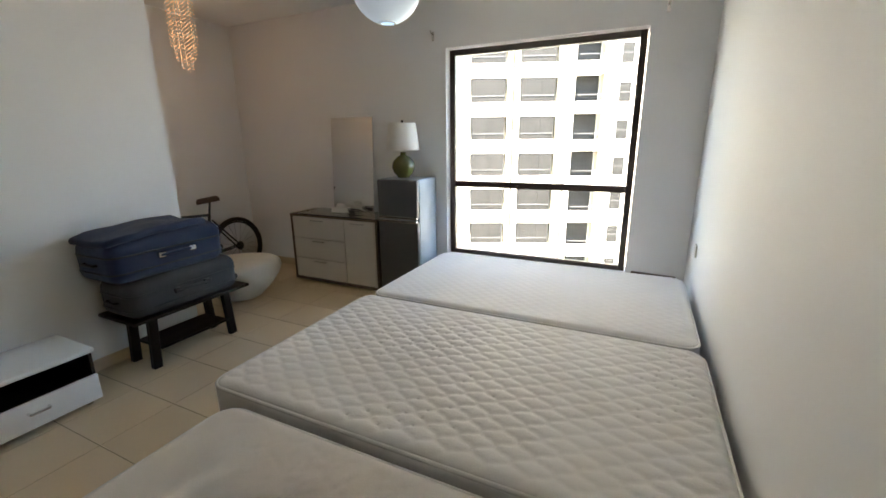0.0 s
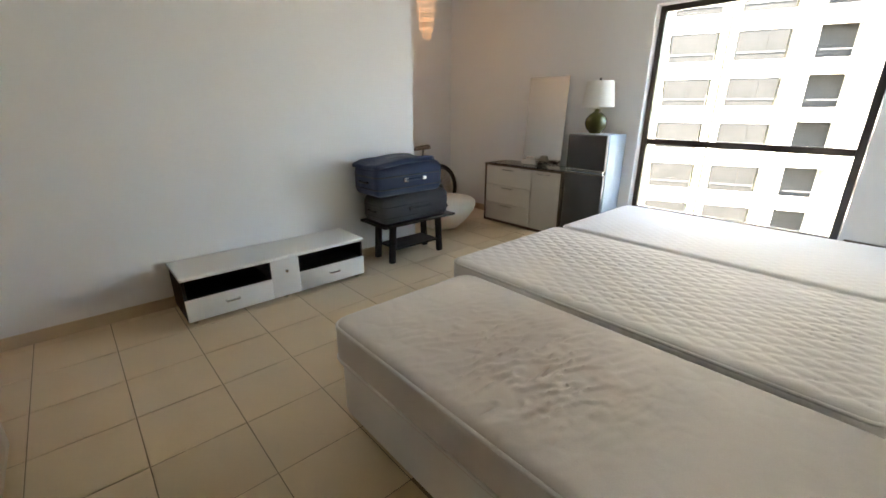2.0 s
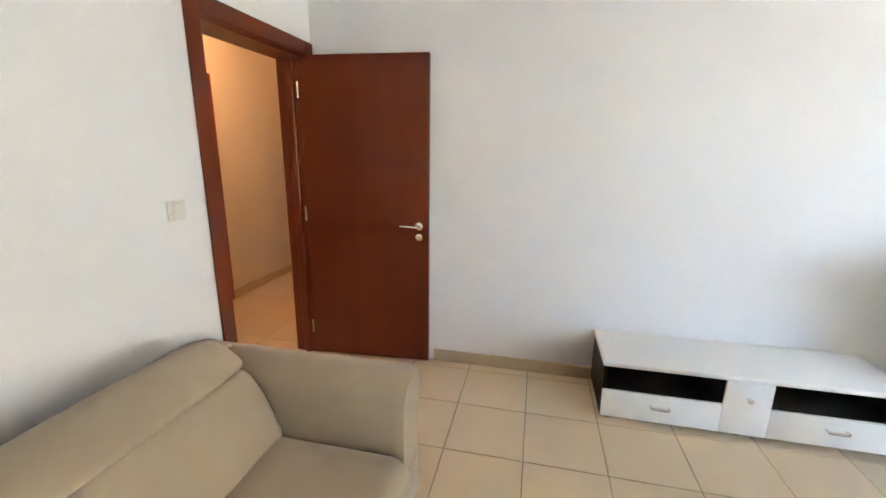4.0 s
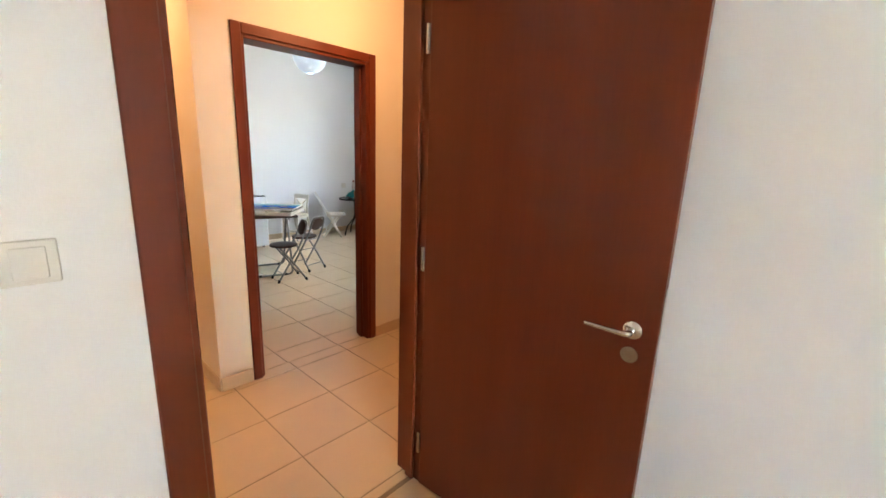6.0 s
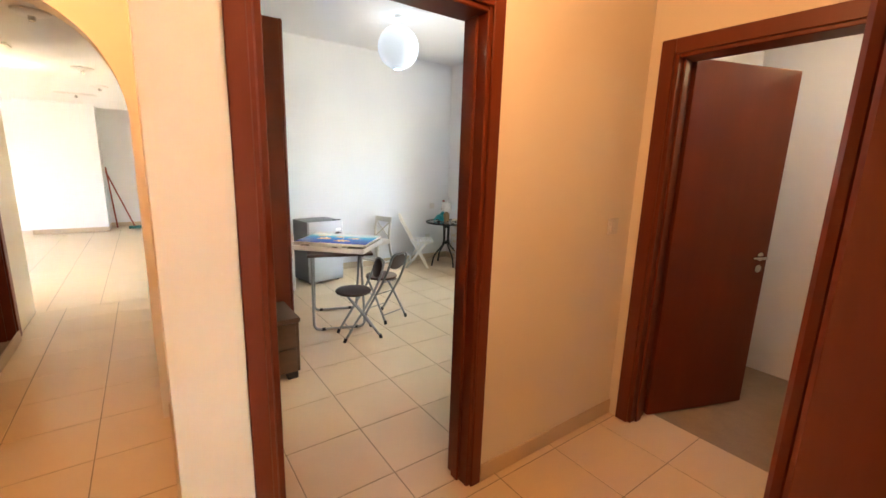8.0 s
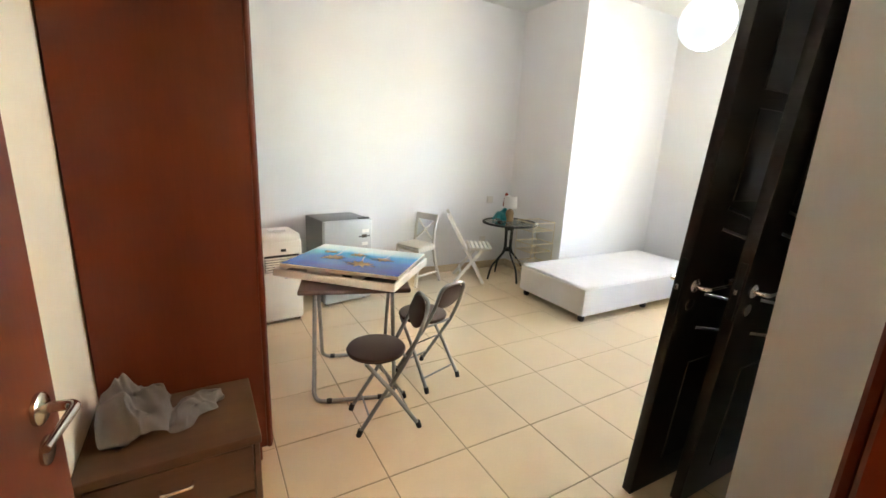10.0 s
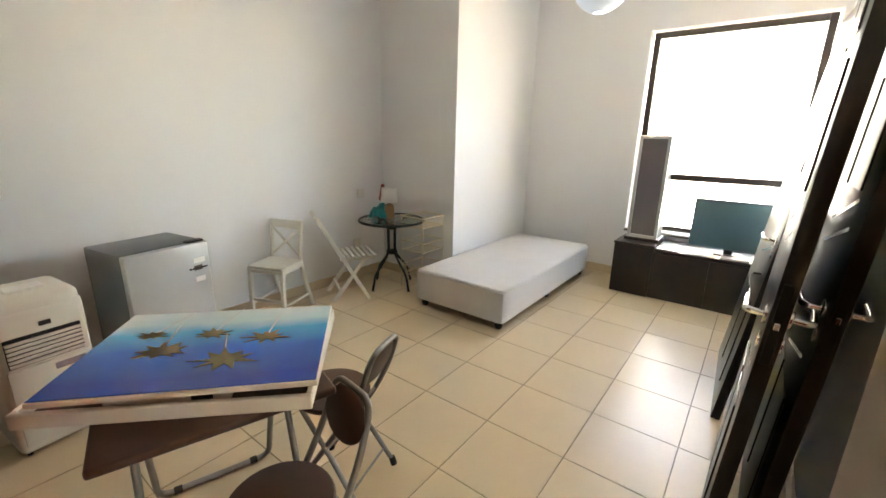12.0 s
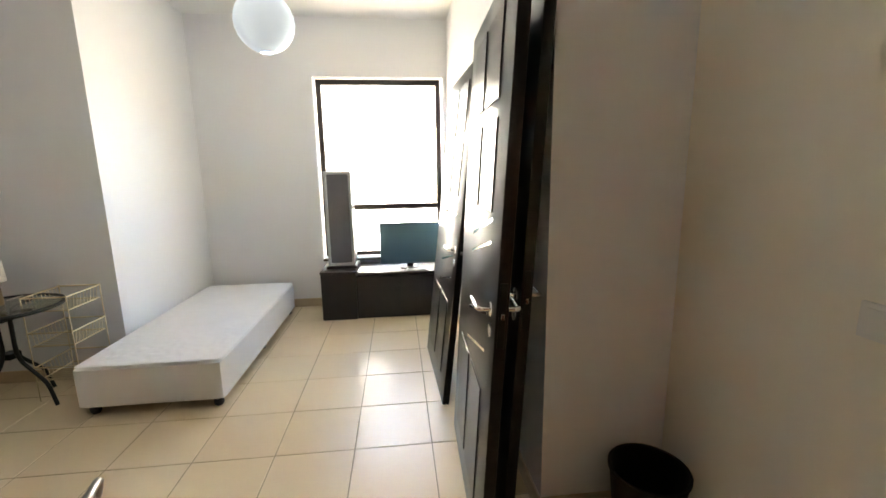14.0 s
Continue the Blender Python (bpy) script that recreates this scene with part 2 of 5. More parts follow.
def tube(points, r, sides=10, closed=False, cap=True):
    """A round bar along a line of points."""
    bm = bmesh.new()
    pts = [Vector(p) for p in points]
    n = len(pts)
    rings = []
    up = None
    for i, p in enumerate(pts):
        a = pts[(i - 1) % n] if (closed or i) else p
        b = pts[(i + 1) % n] if (closed or i < n - 1) else p
        d = (b - a).normalized()
        if up is None:
            up = d.orthogonal().normalized()
        up = (up - d * up.dot(d))
        up = up.normalized() if up.length > 1e-5 else d.orthogonal().normalized()
        side = d.cross(up)
        rr = r[i] if isinstance(r, (list, tuple)) else r
        rings.append([bm.verts.new(p + rr * (math.cos(k * math.tau / sides) * up + math.sin(k * math.tau / sides) * side)) for k in range(sides)])
    for i in range(n if closed else n - 1):
        q, w = rings[i], rings[(i + 1) % n]
        for k in range(sides):
            bm.faces.new((q[k], q[(k + 1) % sides], w[(k + 1) % sides], w[k]))
    if cap and not closed:
        bm.faces.new(rings[0][::-1])
        bm.faces.new(rings[-1])
    bmesh.ops.recalc_face_normals(bm, faces=bm.faces[:])
    return bm


def arc(p, q, c, n=6):
    """Points on a smooth bend from p by c to q."""
    p, q, c = Vector(p), Vector(q), Vector(c)
    return [(1 - t) ** 2 * p + 2 * t * (1 - t) * c + t * t * q for t in (i / n for i in range(n + 1))]


def bend(points, r, n=5):
    """A line of points with its corners rounded off."""
    pts = [Vector(p) for p in points]
    out = [pts[0]]
    for a, b, c in zip(pts, pts[1:], pts[2:]):
        k = min(r, (a - b).length * 0.45, (c - b).length * 0.45)
        out += arc(b + (a - b).normalized() * k, b + (c - b).normalized() * k, b, n)
    return out + [pts[-1]]


def lathe(profile, sides=32):
    """A body of revolution from (radius, height) pairs."""
    bm = bmesh.new()
    rings = []
    for r, z in profile:
        if r < 1e-4:
            rings.append([bm.verts.new((0, 0, z))])
        else:
            rings.append([bm.verts.new((r * math.cos(k * math.tau / sides), r * math.sin(k * math.tau / sides), z)) for k in range(sides)])
    for a, b in zip(rings, rings[1:]):
        for k in range(sides):
            j = (k + 1) % sides
            f = [a[k % len(a)], a[j % len(a)], b[j % len(b)], b[k % len(b)]]
            f = list(dict.fromkeys(f))
            if len(f) > 2:
                bm.faces.new(f)
    bmesh.ops.recalc_face_normals(bm, faces=bm.faces[:])
    return bm


def part(name, bm, material, parent=None, label="", smooth=None):
    """Links a bmesh as one mesh object under a thing or a part."""
    me = bpy.data.meshes.new(name)
    bm.to_mesh(me)
    bm.free()
    me.materials.append(material)
    if smooth is not None:
        me.shade_smooth()
        if smooth:
            me.set_sharp_from_angle(angle=radians(smooth))
    ob = new(name, me)
    if parent:
        ob.parent = parent
    if label:
        ob["label"] = label
    return ob


def thing(name, m, label, category, group=""):
    """An empty at the base of a thing, to which its parts belong."""
    ob = new(name)
    ob.empty_display_size = 0.1
    ob.matrix_world = m
    return tagged(ob, label, category, group)


def pieces(name, bms, material, parent, label=""):
    """Several like-named parts under one thing."""
    for bm in bms:
        part(name, bm, material, parent, label)


def setting(name, bm, material, label="", category="", smooth=None):
    return tagged(part(name, bm, material, None, label, smooth), label, category, kind="structure")


def wall(name, x0, y0, x1, y1, z1, opening=None, material=None, label="plain painted wall", z0=0.0):
    """A thick wall; opening: (axis, from, to, sill, head) along x or y."""
    bm = bmesh.new()
    if not opening:
        box(bm, x0, y0, z0, x1, y1, z1)
    else:
        ax, a, b, s, h = opening
        if ax == "x":
            box(bm, x0, y0, z0, a, y1, z1)
            box(bm, b, y0, z0, x1, y1, z1)
            box(bm, a, y0, h, b, y1, z1)
            if s > 0:
                box(bm, a, y0, z0, b, y1, s)
        else:
            box(bm, x0, y0, z0, x1, a, z1)
            box(bm, x0, b, z0, x1, y1, z1)
            box(bm, x0, a, h, x1, b, z1)
            if s > 0:
                box(bm, x0, a, z0, x1, b, s)
        bmesh.ops.remove_doubles(bm, verts=bm.verts[:], dist=0.0005)
    return setting(name, bm, material or WALL, label, "wall")


# ---- structure ----
XL, XR, YB, YW, H = -0.985, 2.80, 0.135, 6.25, 2.94
wall("wall_east", XR, -0.06, 2.95, 6.5, H + 0.2, label="plain off-white painted bedroom wall")
wall("wall_north", -2.5, YW, XR, 6.5, H + 0.2, ("x", 0.575, 2.335, 0.385, 2.425), label="off-white bedroom wall around the large window")
wall("wall_west", -1.2, YB, XL, 4.44, H + 0.2, label="plain off-white painted bedroom wall")
wall("wall_alcove_south", -2.5, 4.29, -1.2, 4.44, H + 0.2)
wall("wall_alcove_west", -2.5, 4.44, -2.35, YW, H + 0.2)
wall("wall_south", -1.2, -0.06, XR, YB, H + 0.2, ("x", -0.915, -0.025, 0, 2.07), label="off-white bedroom wall with the doorway")
# hall
wall("wall_hall_north", -3.12, -0.06, -1.2, 0.1, H, material=WALL_HALL)
wall("wall_hall_west", -2.90, -1.27, -2.75, -0.06, H, ("y", -1.15, -0.33, 0, 2.07), material=WALL_HALL, label="warm cream hall wall with a doorway")
wall("wall_hall_south", -3.12, -1.42, -0.53, -1.27, H + 0.2, ("x", -1.65, -0.768, 0, 2.07), material=WALL_HALL, label="warm cream hall wall with a doorway")
wall("wall_corridor_west", -0.79, -5.37, -0.53, -1.42, H + 0.2, material=WALL_HALL, label="warm cream corridor wall")
wall("wall_corridor_east", 0.42, -5.2, 0.57, -0.06, H, ("y", -4.5, -3.72, 0, 2.07), material=WALL_HALL, label="warm cream corridor wall with a doorway")
# second room
wall("wall_second_south", -6.18, -5.52, -0.53, -5.37, H + 0.2, label="plain off-white painted wall")
wall("wall_second_west", -6.18, -5.37, -5.93, -1.42, H + 0.2, ("y", -3.30, -1.985, 0.525, 2.385), label="off-white wall around the window")
wall("wall_chase", -5.93, -5.37, -4.47, -4.457, H + 0.2, label="boxed-out off-white wall corner")
wall("wall_closet", -5.93, -1.94, -2.885, -1.42, H + 0.2, label="boxed-out off-white wall")
# living room beyond the arch
wall("wall_living_west", -1.4, -10.9, -1.25, -5.35, 2.5)
wall("wall_living_south", -1.4, -11.05, 4.2, -10.9, 2.5)
wall("wall_living_pier", 0.12, -10.9, 1.2, -10.3, 2.5)
# Unseen wall; its opening is added to let daylight into the living room.
wall("wall_living_east", 4.2, -11.05, 4.35, -5.2, 2.5, ("y", -8.3, -7.1, 0.9, 2.1))
wall("wall_living_north", 0.57, -5.35, 4.2, -5.2, 2.5)
wall("wall_side_room", 2.0, -4.9, 2.15, -3.3, 2.5)
wall("wall_side_room_south", 0.57, -5.1, 2.15, -4.9, 2.5)
wall("wall_side_room_north", 0.57, -3.3, 2.15, -3.1, 2.5)
wall("wall_bath", -4.4, -1.27, -4.25, -0.06, 2.5)
# Out-of-view walls added to block sky light leaking through the bath.
wall("bath_light_block_north", -4.4, -0.06, -3.12, 0.1, 2.5)
wall("bath_light_block_south", -4.4, -1.42, -3.12, -1.27, 2.5)

# corridor arch
bm = bmesh.new()
ax0, ax1, ac, ra, spring, rise = -0.53, 0.42, -0.06, 0.43, 1.65, 0.52
curve = [(ac - ra * math.cos(a), spring + rise * math.sin(a)) for a in (math.pi * i / 24 for i in range(25))]
box(bm, ax0, -2.84, 0, ac - ra, -2.64, H)
box(bm, ac + ra, -2.84, 0, ax1, -2.64, H)
for (xa, za), (xb, zb) in zip(curve, curve[1:]):
    v = [bm.verts.new(p) for p in ((xa, -2.64, za), (xb, -2.64, zb), (xb, -2.64, H), (xa, -2.64, H), (xa, -2.84, za), (xb, -2.84, zb), (xb, -2.84, H), (xa, -2.84, H))]
    for f in ((0, 1, 2, 3), (7, 6, 5, 4), (4, 5, 1, 0)):
        bm.faces.new([v[k] for k in f])
bmesh.ops.remove_doubles(bm, verts=bm.verts[:], dist=0.0005)
bmesh.ops.recalc_face_normals(bm, faces=bm.faces[:])
setting("arch", bm, WALL_HALL, "cream plastered corridor arch", "arch")


def slab(name, rects, z0, z1, material, label, category):
    bm = bmesh.new()
    for x0, y0, x1, y1 in rects:
        box(bm, x0, y0, z0, x1, y1, z1)
    return setting(name, bm, material, label, category)


slab("ceiling_bedroom", [(-2.5, 4.29, -1.0, 6.5), (-1.0, -0.06, 2.95, 6.5)], H, H + 0.15, CEIL, "flat white ceiling", "ceiling")
slab("ceiling_hall", [(-3.12, -1.3, 0.57, -0.06)], 2.6, 2.75, CEIL, "flat white hall ceiling", "ceiling")
slab("ceiling_corridor", [(-0.56, -2.64, 0.5, -1.3)], 2.6, 2.75, CEIL, "flat white corridor ceiling", "ceiling")
slab("ceiling_living", [(-1.4, -11.05, 4.35, -5.2), (-0.56, -5.2, 2.15, -2.84)], 2.36, 2.5, CEIL, "flat white ceiling with vents", "ceiling")
slab("ceiling_bath", [(-4.4, -1.27, -3.12, -0.06)], 2.4, 2.5, CEIL, "flat white ceiling", "ceiling")
slab("ceiling_second_room", [(-6.18, -5.52, -0.6, -1.3)], H, H + 0.15, CEIL, "flat white ceiling", "ceiling")
floor = slab("floor", [(-6.18, -5.35, -0.6, -1.35), (-6.18, -5.52, -1.4, -5.35), (-4.4, -1.35, 2.95, 6.5), (-0.6, -5.35, 2.95, -1.35), (-1.4, -11.05, 4.35, -5.35)], -0.12, -0.0025, GROUT, "beige ceramic tile floor with dark joints", "floor")


def T(x, y, z=0.0, rz=0.0, rx=0.0, ry=0.0):
    return pose(x, y, z, rx, ry, rz)


# skirting along the walls: plane axis, plane, from, to, side of the room
for axis, c, a, b, side in (("x", XL, 0.98, 4.44, 1), ("x", -2.35, 4.44, YW, 1), ("y", YW, -2.35, XR, -1), ("x", XR, YB, YW, -1), ("y", YB, 0.05, XR, 1),
                            ("y", 4.44, -2.35, XL, 1), ("y", -1.27, -0.72, -0.53, 1), ("y", -1.27, -2.97, -1.698, 1), ("x", -0.53, -2.64, -1.27, 1),
                            ("x", 0.42, -2.64, -0.06, -1), ("x", -0.53, -5.2, -2.84, 1), ("y", -0.06, -2.97, -1.03, -1),
                            ("x", -0.79, -5.37, -1.42, -1), ("y", -5.37, -4.47, -0.79, 1), ("x", -4.47, -5.37, -4.457, 1), ("y", -4.457, -5.93, -4.47, 1),
                            ("x", -5.93, -4.457, -1.94, 1), ("y", -1.94, -5.93, -2.885, -1), ("x", -2.885, -1.94, -1.42, 1), ("y", -1.42, -2.885, -1.72, -1),
                            ("x", -1.25, -10.9, -5.35, 1), ("y", -10.9, -1.25, 0.12, 1), ("x", 0.12, -10.9, -10.3, -1), ("y", -10.3, 0.12, 1.2, 1),
                            ("x", 0.40, -4.43, -2.84, -1)):
    d = 0.012 * side
    bx = rbox(min(c, c + d), a, 0, max(c, c + d), b, 0.088, 0.003, 1) if axis == "x" else rbox(a, min(c, c + d), 0, b, max(c, c + d), 0.088, 0.003, 1)
    setting("baseboard", bx, SKIRT, "beige tile skirting", "skirting")


# ---- doors ----
def lever(parent, m, side=1, material=None):
    """A lever handle on a round rose with a key rose below."""
    material = material or STEEL
    rose = lathe([(0.0, 0.0), (0.026, 0.0), (0.026, 0.006), (0.022, 0.009), (0.0, 0.009)], 20)
    rose.transform(m @ Matrix.Rotation(radians(90), 4, "X"))
    h = part("door_handle", rose, material, parent, "brushed steel lever handle", 40)
    bar = tube(bend([(0, -0.008, 0), (0, -0.05, 0), (-side * 0.12, -0.052, 0.004)], 0.03), [0.009] * 6 + [0.008] * 1 + [0.006], 10)
    bar.transform(m)
    part("lever", bar, material, h, "", 50)
    key = lathe([(0.0, 0.0), (0.024, 0.0), (0.024, 0.005), (0.0, 0.007)], 20)
    key.transform(m @ Matrix.Translation((0, 0, -0.075)) @ Matrix.Rotation(radians(90), 4, "X"))
    k = part("key_rose", key, material, h, "", 40)
    return h


def casing(name, x0, x1, head, ya, yb, w, m, label):
    """A door frame in a wall opening: lining and an architrave on both faces, along x."""
    door = tagged(new(name), label, "door frame", kind="structure")
    door.matrix_world = m
    def piece(nm, *b):
        part(nm, rbox(*b, 0.004, 1), REDWOOD, door)
    for nm, a, b in (("jamb", x0, x0 + 0.03), ("jamb", x1 - 0.03, x1)):
        piece(nm, a, ya, 0, b, yb, head)
    piece("head", x0 + 0.03, ya, head - 0.03, x1 - 0.03, yb, head)
    for y0, y1 in ((ya - 0.014, ya), (yb, yb + 0.014)):
        piece("architrave", x0 - w, y0, 0, x0 + 0.012, y1, head + w)
        piece("architrave", x1 - 0.012, y0, 0, x1 + w, y1, head + w)
        piece("architrave", x0 + 0.012, y0, head - 0.012, x1 - 0.012, y1, head + w)
    for a, b in ((x0 + 0.03, x0 + 0.045), (x1 - 0.045, x1 - 0.03)):
        piece("stop", a, (ya + yb) / 2 - 0.03, 0, b, (ya + yb) / 2 + 0.02, head - 0.03)
    return door


casing("door_1", -0.915, -0.025, 2.07, -0.06, YB, 0.075, Matrix(), "red-brown wooden door frame of the bedroom doorway")
door2 = casing("door_2", -1.65, -0.768, 2.07, -1.42, -1.27, 0.045, Matrix(), "red-brown wooden door frame of the second room")
part("strike_plate", rbox(-1.6195, -1.385, 0.88, -1.616, -1.36, 1.08, 0.001, 1), STEEL, door2, "steel strike plate")
casing("door_3", -4.5, -3.72, 2.07, -0.57, -0.42, 0.07, Matrix.Rotation(radians(90), 4, "Z"), "dark red wooden door frame in the corridor")
casing("door_4", -1.15, -0.33, 2.07, 2.75, 2.90, 0.06, Matrix.Rotation(radians(90), 4, "Z"), "dark red wooden door frame at the hall end")


def flush_door(name, m, width, label, handle_side, hz=0.99):
    """A plain veneered leaf, hinged at its local origin, along local x, with levers on both faces and three hinges."""
    d = thing(name, m, label, "door")
    part("door_leaf", rbox(0.0, -0.02, 0.012, width, 0.02, 2.06, 0.003, 2), REDWOOD, d)
    for s in (1, -1):
        lever(d, Matrix.Translation((width - 0.065, -s * 0.021, hz)) @ Matrix.Rotation(0 if s == 1 else radians(180), 4, "Z"), s)
    for z in (0.22, 1.05, 1.85):
        part("hinge", tube([(-0.008, 0.02 * handle_side, z - 0.05), (-0.008, 0.02 * handle_side, z + 0.05)], 0.008, 8), STEEL, d)
    part("latch_plate", rbox(width - 0.001, -0.011, 0.92, width + 0.002, 0.011, 1.12, 0.001, 1), STEEL, d)
    return d


flush_door("flush_door", T(-0.893, 0.10, 0, 94.2), 0.85, "red-brown veneered door standing open against the bedroom wall", -1)
flush_door("flush_door", T(-0.835, -1.43, 0, -96.0), 0.79, "red-brown veneered door standing open into the second room", 1, 0.98)
flush_door("flush_door", T(0.60, -4.47, 0, 12), 0.74, "dark red door standing open into a side room", 1)
flush_door("flush_door", T(-2.91, -1.12, 0, 160), 0.74, "dark red door standing open at the hall end", 1)


# ---- windows ----
def window(name, m, w, z0, z1, transom, label):
    """An aluminium window with a fixed pane above and one below the transom, along local x, facing local -y."""
    win = tagged(new(name), label, "window", kind="structure")
    win.matrix_world = m
    f = 0.055
    fr = part("window_frame", rbox(0, 0, z0, f, 0.06, z1, 0.004, 1), FRAME, win)
    for b in ((w - f, 0, z0, w, 0.06, z1), (f, 0, z1 - f, w - f, 0.06, z1), (f, 0, z0, w - f, 0.06, z0 + f * 0.8), (f, 0.004, transom - 0.03, w - f, 0.056, transom + 0.03)):
        part("frame_bar", rbox(*b, 0.004, 1), FRAME, win)
    for a, b in ((z0 + f * 0.8, transom - 0.03), (transom + 0.03, z1 - f)):
        pane = part("pane", rbox(f, 0.026, a, w - f, 0.032, b, 0.0005, 1), CLEAR, win)
        pane.visible_shadow = False
    return win


window("window_1", T(0.585, 6.32), 1.74, 0.395, 2.415, 1.135, "large dark bronze aluminium window over an apartment block")
window("window_2", T(-6.0, -3.285, 0, 90), 1.285, 0.535, 2.375, 1.065, "dark bronze aluminium window, bright with daylight")
part("window_sill", rbox(-5.93, -3.30, 0.503, -5.88, -1.985, 0.525, 0.004, 1), DARKTRIM, None)
tagged(bpy.data.objects["window_sill"], "thin dark window sill board", "sill", kind="structure")


# ---- soft shapes ----
def pad(w, l, h, r=0.05, rc=0.06, step=0.03, relief=None):
    """A mattress or cushion: flat base, sides, rounded top edge; relief(x, y) lifts the top."""
    nx, ny = max(int(w / step), 6), max(int(l / step), 6)
    bm = bmesh.new()
    grid = []
    for j in range(ny + 1):
        row = []
        for i in range(nx + 1):
            x, y = w * i / nx, l * j / ny
            d = min(x, w - x, y, l - y)
            z = h
            if d < r:
                z = h - r + math.sqrt(max(r * r - (r - d) ** 2, 0))
            if relief:
                z += relief(x, y) * min(d / 0.06, 1.0)
            cx, cy = min(max(x, rc), w - rc), min(max(y, rc), l - rc)
            dx, dy = x - cx, y - cy
            n = math.hypot(dx, dy)
            if n > 1e-6 and dx and dy:
                k = max(abs(dx), abs(dy)) / n
                x, y = cx + dx * k, cy + dy * k
            row.append(bm.verts.new((x, y, z)))
        grid.append(row)
    for j in range(ny):
        for i in range(nx):
            bm.faces.new((grid[j][i], grid[j][i + 1], grid[j + 1][i + 1], grid[j + 1][i]))
    rim = [grid[0][i] for i in range(nx + 1)] + [grid[j][nx] for j in range(1, ny + 1)] + [grid[ny][i] for i in range(nx - 1, -1, -1)] + [grid[j][0] for j in range(ny - 1, 0, -1)]
    last = rim
    for z in ((h - r) * 0.66, (h - r) * 0.33, 0.0):
        low = [bm.verts.new((v.co.x, v.co.y, z)) for v in rim]
        for k in range(len(rim)):
            q = (k + 1) % len(rim)
            bm.faces.new((last[k], low[k], low[q], last[q]))
        last = low
    bm.faces.new(last[::-1])
    bmesh.ops.recalc_face_normals(bm, faces=bm.faces[:])
    return bm


def rim_line(w, l, z, rc, out=0.0):
    """The outline of a pad at one height."""
    pts = []
    for cx, cy, a0 in ((w - rc, rc, -90), (w - rc, l - rc, 0), (rc, l - rc, 90), (rc, rc, 180)):
        for k in range(6):
            a = radians(a0 + 90 * k / 5)
            pts.append((cx + (rc + out) * math.cos(a), cy + (rc + out) * math.sin(a), z))
    return pts


def quilt(size, depth, wear=0.0, seed=0.0):
    """Stitched scale quilting in crossing zigzag lines, with loose wrinkles across the slack middle."""
    def f(x, y):
        wob = 0.10 * noise.noise((x * 3 + seed, y * 3, 0)) + 0.07 * noise.noise((x * 9 + seed, y * 9, 2))
        p, q = x / size, y / (size * 0.72)
        u = p + q + 0.07 * math.sin(math.tau * (p - q)) + wob
        v = p - q + 0.07 * math.sin(math.tau * (p + q)) + wob
        du, dv = abs(u - round(u)), abs(v - round(v))
        line = max(math.exp(-(du * size / 0.0095) ** 2), math.exp(-(dv * size / 0.0095) ** 2))
        puff = math.sin(math.pi * du) * math.sin(math.pi * dv)
        fade = 0.75 + 0.6 * noise.noise((x * 1.7 + seed, y * 2.1, 4.0))
        z = depth * fade * (0.6 * puff - line)
        if wear:
            u, v = x * 0.96 - y * 0.28, y * 0.96 + x * 0.28
            w = noise.noise((u * 20 + seed, v * 6, 1.0)) + 0.35 * noise.noise((u * 40, v * 12 + seed, 2.0))
            w = max(1.0 - abs(w) * 4.5, 0.0) ** 1.3
            z += w * wear * math.exp(-((x - 0.78) ** 2 * 5 + (y - 0.42) ** 2 * 6))
        return z
    return f


# ---- bedroom ----
def mattress(m, w, l, z0, h, relief, material, label):
    t = thing("mattress", m, label, "mattress", "mattresses pushed together")
    part("cover", pad(w, l, h, 0.045, 0.09, 0.010, relief), material, t, "", 40)
    part("piping", tube(rim_line(w, l, h - 0.022, 0.09, -0.006), 0.008, 8, closed=True), PIPING, t, "white piped edge", 60)
    part("lower_piping", tube(rim_line(w, l, 0.02, 0.09, 0.002), 0.006, 8, closed=True), PIPING, t, "white piped edge", 60)
    return t


def divan(m, w, l, h, label):
    t = thing("divan_base", m, label, "bed base")
    part("base", pad(w, l, h - 0.06, 0.02, 0.04, 0.06), DIVAN, t, "", 40).location.z = 0.06
    n = 0
    for x in (0.08, w / 2, w - 0.08):
        for y in (0.08, l - 0.08):
            f = part("foot", lathe([(0.0, 0.0), (0.022, 0.0), (0.03, 0.02), (0.03, 0.062), (0.0, 0.062)], 14), BLACK, t, "black plastic foot" if n == 0 else "", 40)
            f.location = (x, y, 0)
            n += 1
    return t


divan(T(0.98, 2.43), 1.78, 0.80, 0.35, "white fabric divan base on black feet under a mattress")
divan(T(0.80, 3.39), 1.90, 1.12, 0.35, "white fabric divan base between two others")
divan(T(0.85, 4.60), 1.86, 1.12, 0.35, "white fabric divan base below the window")
mattress(T(0.955, 2.405, 0.35), 1.83, 0.90, 0.35, 0.20, quilt(0.24, 0.0014, 0.010, 1.0), STAINED, "worn greyish single mattress with crumpled quilting")
mattress(T(0.745, 3.35, 0.35), 2.01, 1.20, 0.35, 0.21, quilt(0.135, 0.0052, 0.002, 5.0), MATTRESS, "pale quilted mattress with raised diamond stitching")
m3 = mattress(T(0.765, 4.57, 0.35), 1.985, 1.20, 0.35, 0.21, quilt(0.10, 0.0014, 0.0, 9.0), MATTRESS, "white patterned mattress below the window")
part("edge_tape", rbox(1.62, 1.178, 0.196, 1.93, 1.202, 0.214, 0.006, 2, m=Matrix.Translation((1.77, 1.19, 0)) @ Matrix.Rotation(radians(-6), 4, "Z") @ Matrix.Translation((-1.77, -1.19, 0))), DARKTRIM, m3, "loose brown edge tape")


